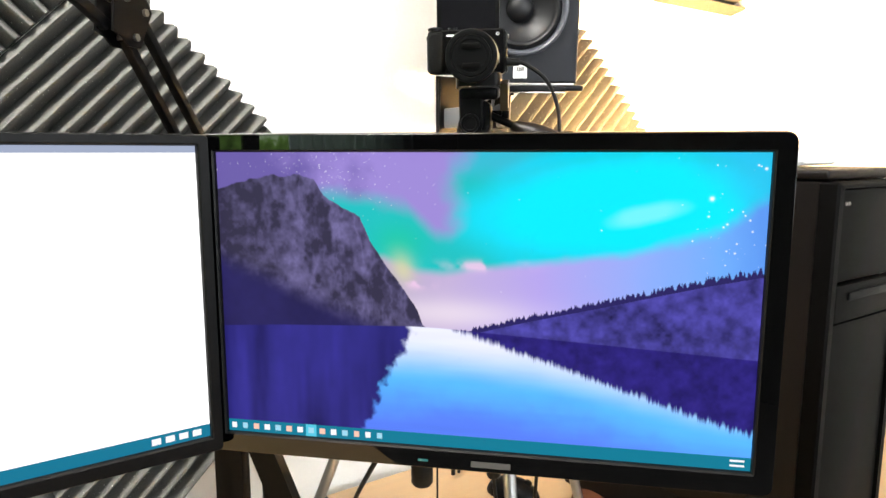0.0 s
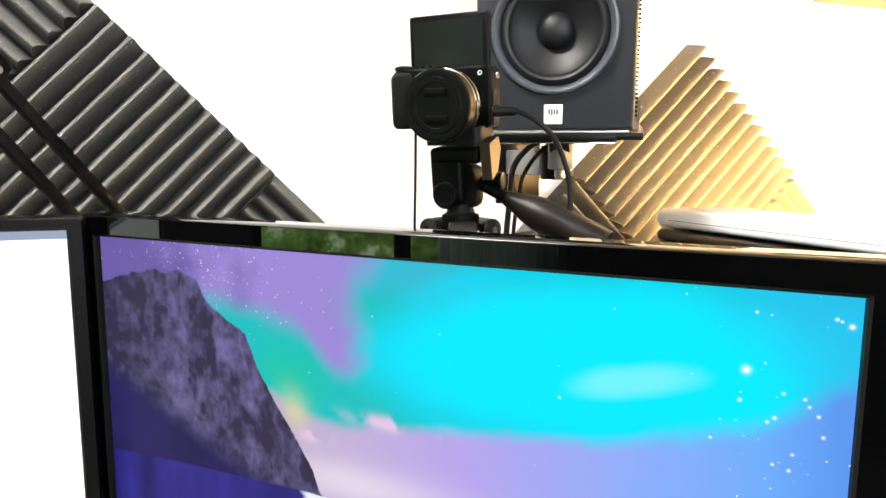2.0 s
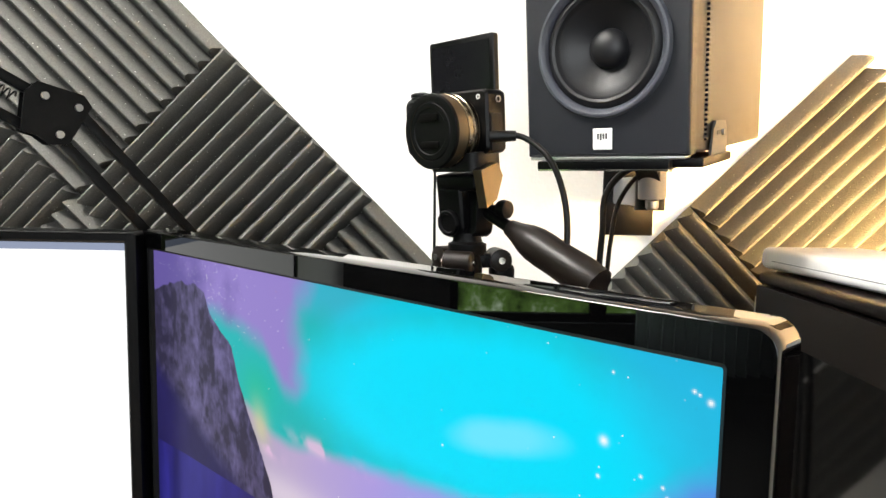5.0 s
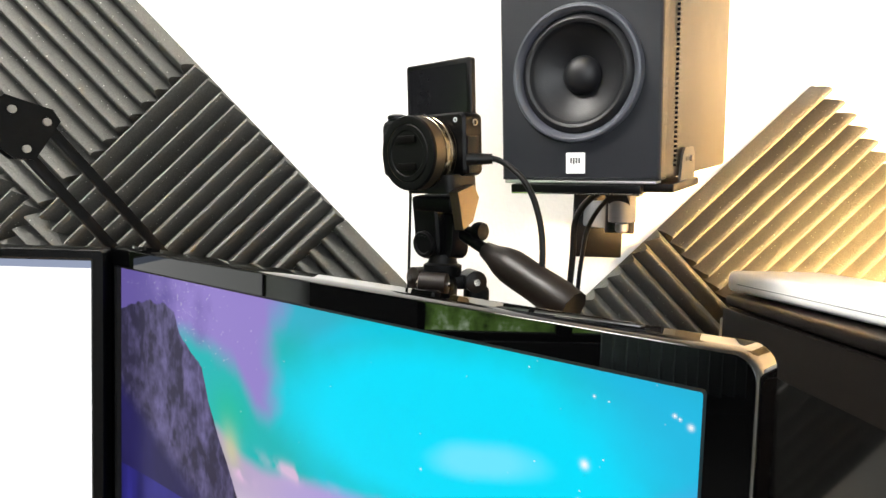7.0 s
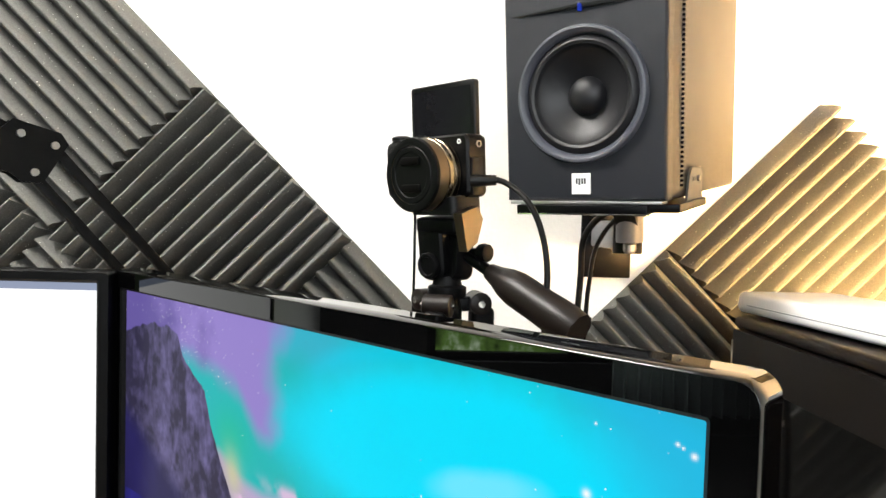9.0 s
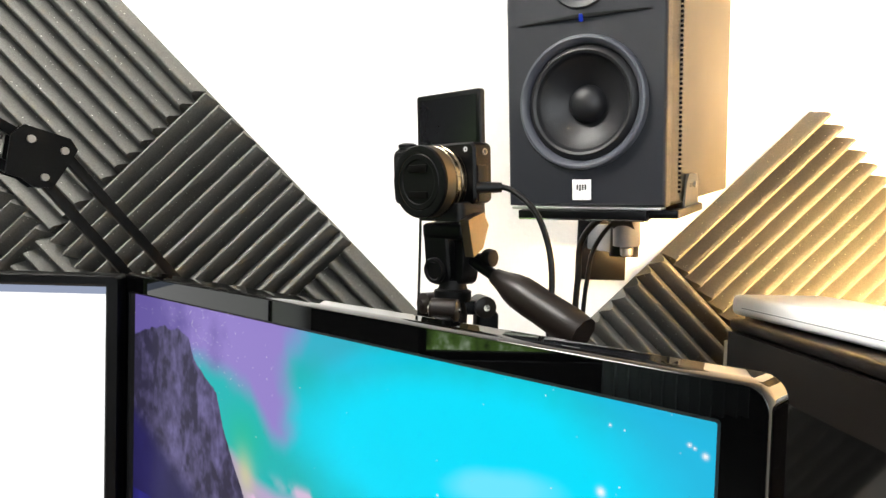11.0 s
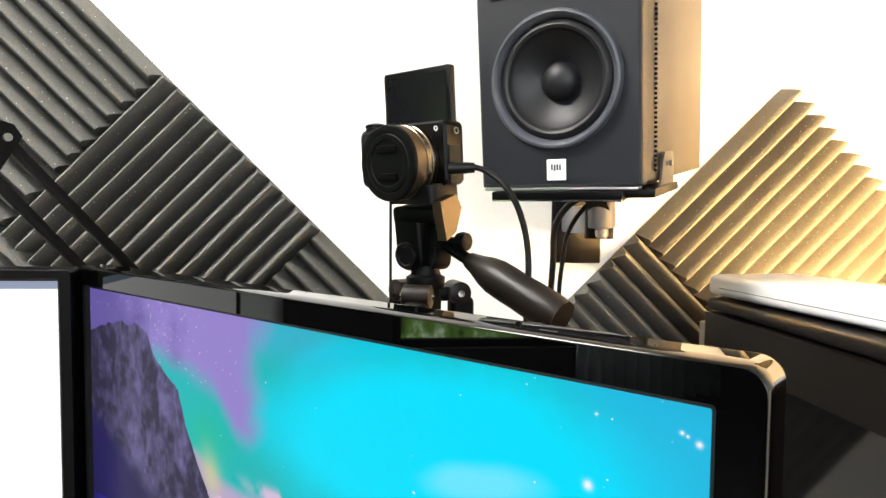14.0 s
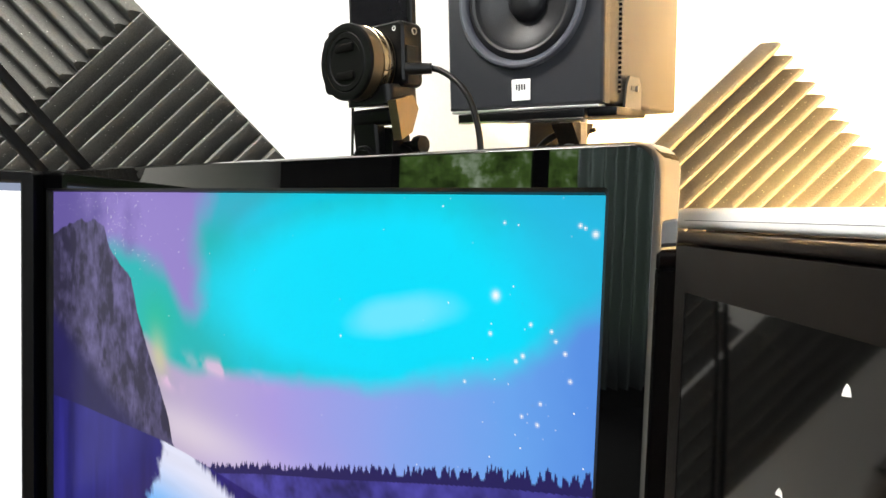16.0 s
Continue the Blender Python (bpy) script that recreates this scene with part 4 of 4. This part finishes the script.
flip = part("flip_screen", loft([ring_at(-0.0755, 0.0075, 1.392, 1.4475, 0.003, 0.1945), ring_at(-0.0755, 0.0075, 1.392, 1.4475, 0.003, 0.1895), ring_at(-0.0745, 0.0065, 1.393, 1.4465, 0.003, 0.1885)], (True, True)), SATIN, camera_body, "thin screen turned up to face forward")
part("lcd_glass", box(-0.0705, 0.0025, 0.1879, 0.1884, 1.399, 1.4425), LCD, flip, "dark glossy display glass")
part("flip_hinge", tube([(-0.055, 0.194, 1.3975), (-0.012, 0.194, 1.3975)], 0.003, 12), SATIN, camera_body)

tripod = thing("tripod", "black tripod with silver legs standing on the desk", "tripod", pose(0, 0, 0))
TX, TY = -0.018, 0.182
LEAN = Matrix.Translation((0, 0.180, 1.30)) @ Matrix.Rotation(radians(8.5), 4, "X") @ Matrix.Translation((0, -0.180, -1.30))
part("quick_plate", join(None, loft([[(x, y, z) for x, y in rounded(-0.045, 0.012, 0.160, 0.200, 0.008, 4)] for z in (1.324, 1.3405)], (True, True)), LEAN), RUBBER, tripod, "ribbed rubber plate")
part("plate_clamp", join(None, box(-0.042, 0.009, 0.163, 0.198, 1.306, 1.321, 0.004, 3), LEAN), BLACK, tripod)
# the lamp's tan light on the lever is put into its metal colour
part("clamp_lever", join(None, loft([[(x, y, z) for y, z in ((0.158, 1.326), (0.180, 1.330), (0.186, 1.318), (0.176, 1.298), (0.162, 1.292))] for x in (0.0125, 0.0225)], (True, True)), LEAN), BARREL, tripod, "satin lever with warm lamp light in its colour")
part("head", loft([ring_at(-0.036, -0.002, 1.262, 1.303, 0.010, 0.176), ring_at(-0.037, -0.001, 1.261, 1.304, 0.010, 0.178), ring_at(-0.037, -0.001, 1.261, 1.304, 0.010, 0.198), ring_at(-0.034, -0.004, 1.264, 1.301, 0.008, 0.201)], (True, True)), BLACK, tripod)
part("head_bracket", join(None, loft([ring_at(-0.041, -0.012, 1.263, 1.319, 0.012, 0.176), ring_at(-0.042, -0.011, 1.262, 1.320, 0.012, 0.174), ring_at(-0.042, -0.011, 1.262, 1.320, 0.012, 0.166), ring_at(-0.040, -0.013, 1.264, 1.318, 0.011, 0.164)], (True, True)), LEAN), BLACK, tripod)
part("tilt_disc", join(None, lathe([(0, 0), (0.0125, 0), (0.0125, 0.003), (0.0115, 0.0045), (0.009, 0.0045), (0.008, 0.003), (0, 0.003)], pose(-0.027, 0.1635, 1.2765, 90, 0, 0), 36), LEAN), BLACK, tripod)
part("side_knob", lathe([(0, 0), (0.004, 0), (0.004, 0.014), (0.008, 0.015), (0.009, 0.019), (0.008, 0.024), (0, 0.025)], pose(-0.002, 0.192, 1.288, 0, 90, 0), 20), BLACK, tripod)
h0, h1 = Vector((-0.005, 0.19, 1.286)), Vector((0.122, 0.186, 1.231))
hd = (h1 - h0).normalized()
part("handle_rod", tube([h0, h0 + hd * 0.06], 0.0055, 14), SATIN, tripod)
prof = [0.0075, 0.0100, 0.0140, 0.0162, 0.0165, 0.0162, 0.0164, 0.0168, 0.0170, 0.0158]
part("handle_grip", tube([h0 + hd * (0.035 + 0.104 * k / 9) for k in range(10)], prof, 10), HANDLE, tripod, "shaped black pan handle")
part("pan_base", lathe([(0, 0), (0.017, 0), (0.018, 0.003), (0.018, 0.010), (0.014, 0.012), (0.012, 0.020), (0.0, 0.02)], Matrix.Translation((TX, TY, 1.245)), 32), BLACK, tripod)
part("shoulder", lathe([(0, 0), (0.013, 0), (0.0145, 0.004), (0.0145, 0.032), (0.013, 0.040), (0.010, 0.046), (0, 0.046)], Matrix.Translation((TX, TY, 1.202)), 28), BLACK, tripod)
part("column", tube([(TX, TY, 0.80), (TX, TY, 1.2)], 0.010, 16), SATIN, tripod)
for k, a in enumerate((172, 57, 298)):
    d = Vector((math.cos(radians(a)), math.sin(radians(a)), 0))
    top, foot = Vector((TX, TY, 1.240)) + d * 0.036, Vector((TX, TY, DESK + 0.01)) + d * (0.30 if k < 2 else 0.17)
    turn = Matrix.Translation(top) @ Matrix.Rotation(radians(a), 4, "Z")
    joint = part("leg_joint", join(None, tube([(-0.006, -0.013, 0.0), (-0.006, -0.012, 0.0), (-0.006, 0.012, 0.0), (-0.006, 0.013, 0.0)], [0.0085, 0.0105, 0.0105, 0.0085], 24), turn), HANDLE, tripod)
    part("joint_collar", join(None, box(-0.013, 0.009, -0.0105, 0.0105, -0.030, -0.004, 0.005, 3), turn), BLACK, joint)
    part("joint_lug", join(None, box(-0.026, -0.008, -0.006, 0.006, -0.008, 0.006, 0.003, 2), turn), BLACK, joint)
    part("pivot_pin", join(None, tube([(-0.006, -0.0155, 0.0), (-0.006, 0.0155, 0.0)], 0.0032, 12), turn), CHROME, joint, "bright pivot pin")
    leg = part("leg", tube([top - d * 0.002 - Vector((0, 0, 0.024)), top.lerp(foot, 0.5)], 0.0115, 16), SATIN if k == 2 else SILVER, tripod, "silver telescopic leg")
    part("lower_leg", tube([top.lerp(foot, 0.48), foot], 0.0085, 14), SILVER, leg)
    part("leg_lock", lathe([(0.0, -0.012), (0.0145, -0.012), (0.0145, 0.012), (0, 0.012)], along(top.lerp(foot, 0.5), foot), 18), BLACK, leg)
    part("rubber_foot", lathe([(0, -0.01), (0.012, -0.01), (0.010, 0.012), (0, 0.012)], Matrix.Translation(foot), 16), RUBBER, leg)
    part("spreader", tube([Vector((TX, TY, 0.82)), top.lerp(foot, 0.62)], 0.003, 8), STEEL, tripod)

cable("camera_cable", [(0.018, 0.175, 1.353), (0.03, 0.185, 1.354), (0.045, 0.19, 1.349), (0.067, 0.19, 1.333), (0.081, 0.19, 1.309), (0.088, 0.19, 1.276), (0.087, 0.19, 1.22), (0.08, 0.2, 1.05), (0.06, 0.22, DESK + 0.01)], 0.0027, RUBBER, "black video cable plugged into the camera")
solid("cable_plug", tube([(0.016, 0.172, 1.352), (0.034, 0.186, 1.353)], [0.0058, 0.0045], 12), RUBBER, "black moulded plug of the camera cable", "plug")
cable("thin_cable", [(-0.072, 0.19, 1.335), (-0.0735, 0.192, 1.29), (-0.076, 0.195, 1.22), (-0.078, 0.20, 1.0), (-0.08, 0.21, DESK + 0.004)], 0.0014, RUBBER, "thin black cord hanging from the camera")

# ---- microphone boom arm ----
boom = thing("boom_arm", "black microphone boom arm with twin bars", "boom arm", pose(0, 0, 0))


def bar(a, b, w, name, label=""):
    a, b = Vector(a), Vector(b)
    part(name, join(None, box(-w / 2, w / 2, -w / 2, w / 2, 0, (b - a).length, 0.0015), along(a, b)), SATIN, boom, label)


J0, J1, J2 = Vector((-0.353, -0.085, 1.390)), Vector((-0.351, -0.055, 1.381)), Vector((-0.355, -0.073, 1.353))
bar(J1, (-0.351, 0.198, 1.100), 0.0105, "lower_bar")
bar(J2, (-0.355, 0.163, 1.078), 0.0105, "lower_bar")
up = Vector((-0.13, -0.86, 0.49)).normalized()
bar(J0, J0 + up * 0.36, 0.0105, "upper_bar")
bar(J0 + Vector((0, -0.016, -0.030)), J0 + Vector((0, -0.016, -0.030)) + up * 0.36, 0.0105, "upper_bar")
spring = [J0 + Vector((0.0, -0.006, -0.012)) + up * (0.02 + 0.20 * k / 420) + 0.0055 * (Vector((1, 0, 0)) * math.cos(k * 0.55) + up.cross(Vector((1, 0, 0))) * math.sin(k * 0.55)) for k in range(421)]
part("spring", tube(spring, 0.0009, 5), SATIN, boom, "steel tension spring")
cy, cz = -0.071, 1.373
shape = [(-0.031, 0.020), (-0.020, 0.031), (0.022, 0.021), (0.029, 0.010), (0.020, -0.006), (0.006, -0.030), (-0.012, -0.030), (-0.022, -0.022), (-0.036, -0.018)]
for x in (-0.362, -0.343):
    part("joint_plate", loft([[(x - 0.0012, cy + y, cz + z) for y, z in shape], [(x + 0.0012, cy + y, cz + z) for y, z in shape]], (True, True)), SATIN, boom)
for p in (J0, J1, J2):
    part("joint_bolt", tube([(-0.366, p.y, p.z), (-0.3385, p.y, p.z)], 0.0038, 12), STEEL, boom, "bright steel bolt")
part("lower_joint", box(-0.362, -0.342, 0.145, 0.22, 1.06, 1.11, 0.004), SATIN, boom)
part("boom_post", tube([(-0.352, 0.205, DESK), (-0.352, 0.205, 1.07)], 0.009, 14), SATIN, boom)
part("boom_clamp", box(-0.375, -0.329, 0.185, 0.23, DESK, DESK + 0.03, 0.003), SATIN, boom)

# ---- small things under the screens ----
mouse = thing("mouse", "black computer mouse on the desk behind the monitor", "mouse", pose(0.015, 0.50, DESK, 0, 0, 70))
bm = bmesh.new()
bmesh.ops.create_uvsphere(bm, u_segments=28, v_segments=16, radius=1, matrix=Matrix.Diagonal((0.032, 0.055, 0.036, 1)))
bmesh.ops.bisect_plane(bm, geom=list(bm.verts) + list(bm.edges) + list(bm.faces), plane_co=(0, 0, 0), plane_no=(0, 0, -1), clear_outer=True)
part("shell", bm, BLACK, mouse)
part("wheel", tube([(-0.003, -0.03, 0.030), (0.003, -0.03, 0.030)], 0.008, 18), RUBBER, mouse)
bm = bmesh.new()
bmesh.ops.create_uvsphere(bm, u_segments=32, v_segments=14, radius=1, matrix=Matrix.Diagonal((0.085, 0.06, 0.03, 1)))
bmesh.ops.bisect_plane(bm, geom=list(bm.verts) + list(bm.edges) + list(bm.faces), plane_co=(0, 0, 0), plane_no=(0, 0, -1), clear_outer=True)
solid("leather_pouch", bm, LEATHER_BROWN, "brown leather pouch lying on the desk", "pouch", pose(0.21, 0.50, DESK))
for x, low, r in ((-0.066, 0.832, 0.0135), (0.022, 0.850, 0.009)):
    part("connector", lathe([(0, 0), (r * 0.8, 0), (r, 0.004), (r, 0.036), (r * 0.7, 0.042), (r * 0.7, 0.075), (0, 0.075)], pose(x, 0.036, low), 20), RUBBER, main, "black moulded plug in the underside")
cable("desk_cable", [(-0.34, 0.42, DESK + 0.004), (-0.26, 0.30, DESK + 0.03), (-0.19, 0.16, 0.74), (-0.14, 0.07, 0.83), (-0.10, 0.045, 0.90)], 0.0034, RUBBER, "black cable running up to the monitor")
cable("monitor_cable", [(0.022, 0.036, 0.852), (0.024, 0.06, 0.78), (0.0, 0.20, 0.66), (-0.08, 0.34, DESK + 0.02), (-0.16, 0.40, DESK + 0.004)], 0.0022, RUBBER, "thin black cable hanging from the monitor onto the desk")
solid("wall_strip", box(0.560, 0.569, WALL_Y - 0.075, WALL_Y - 0.055, 0.95, 1.150, 0.002), PAPER, "narrow white strip beside the computer", "strip", ROOM)
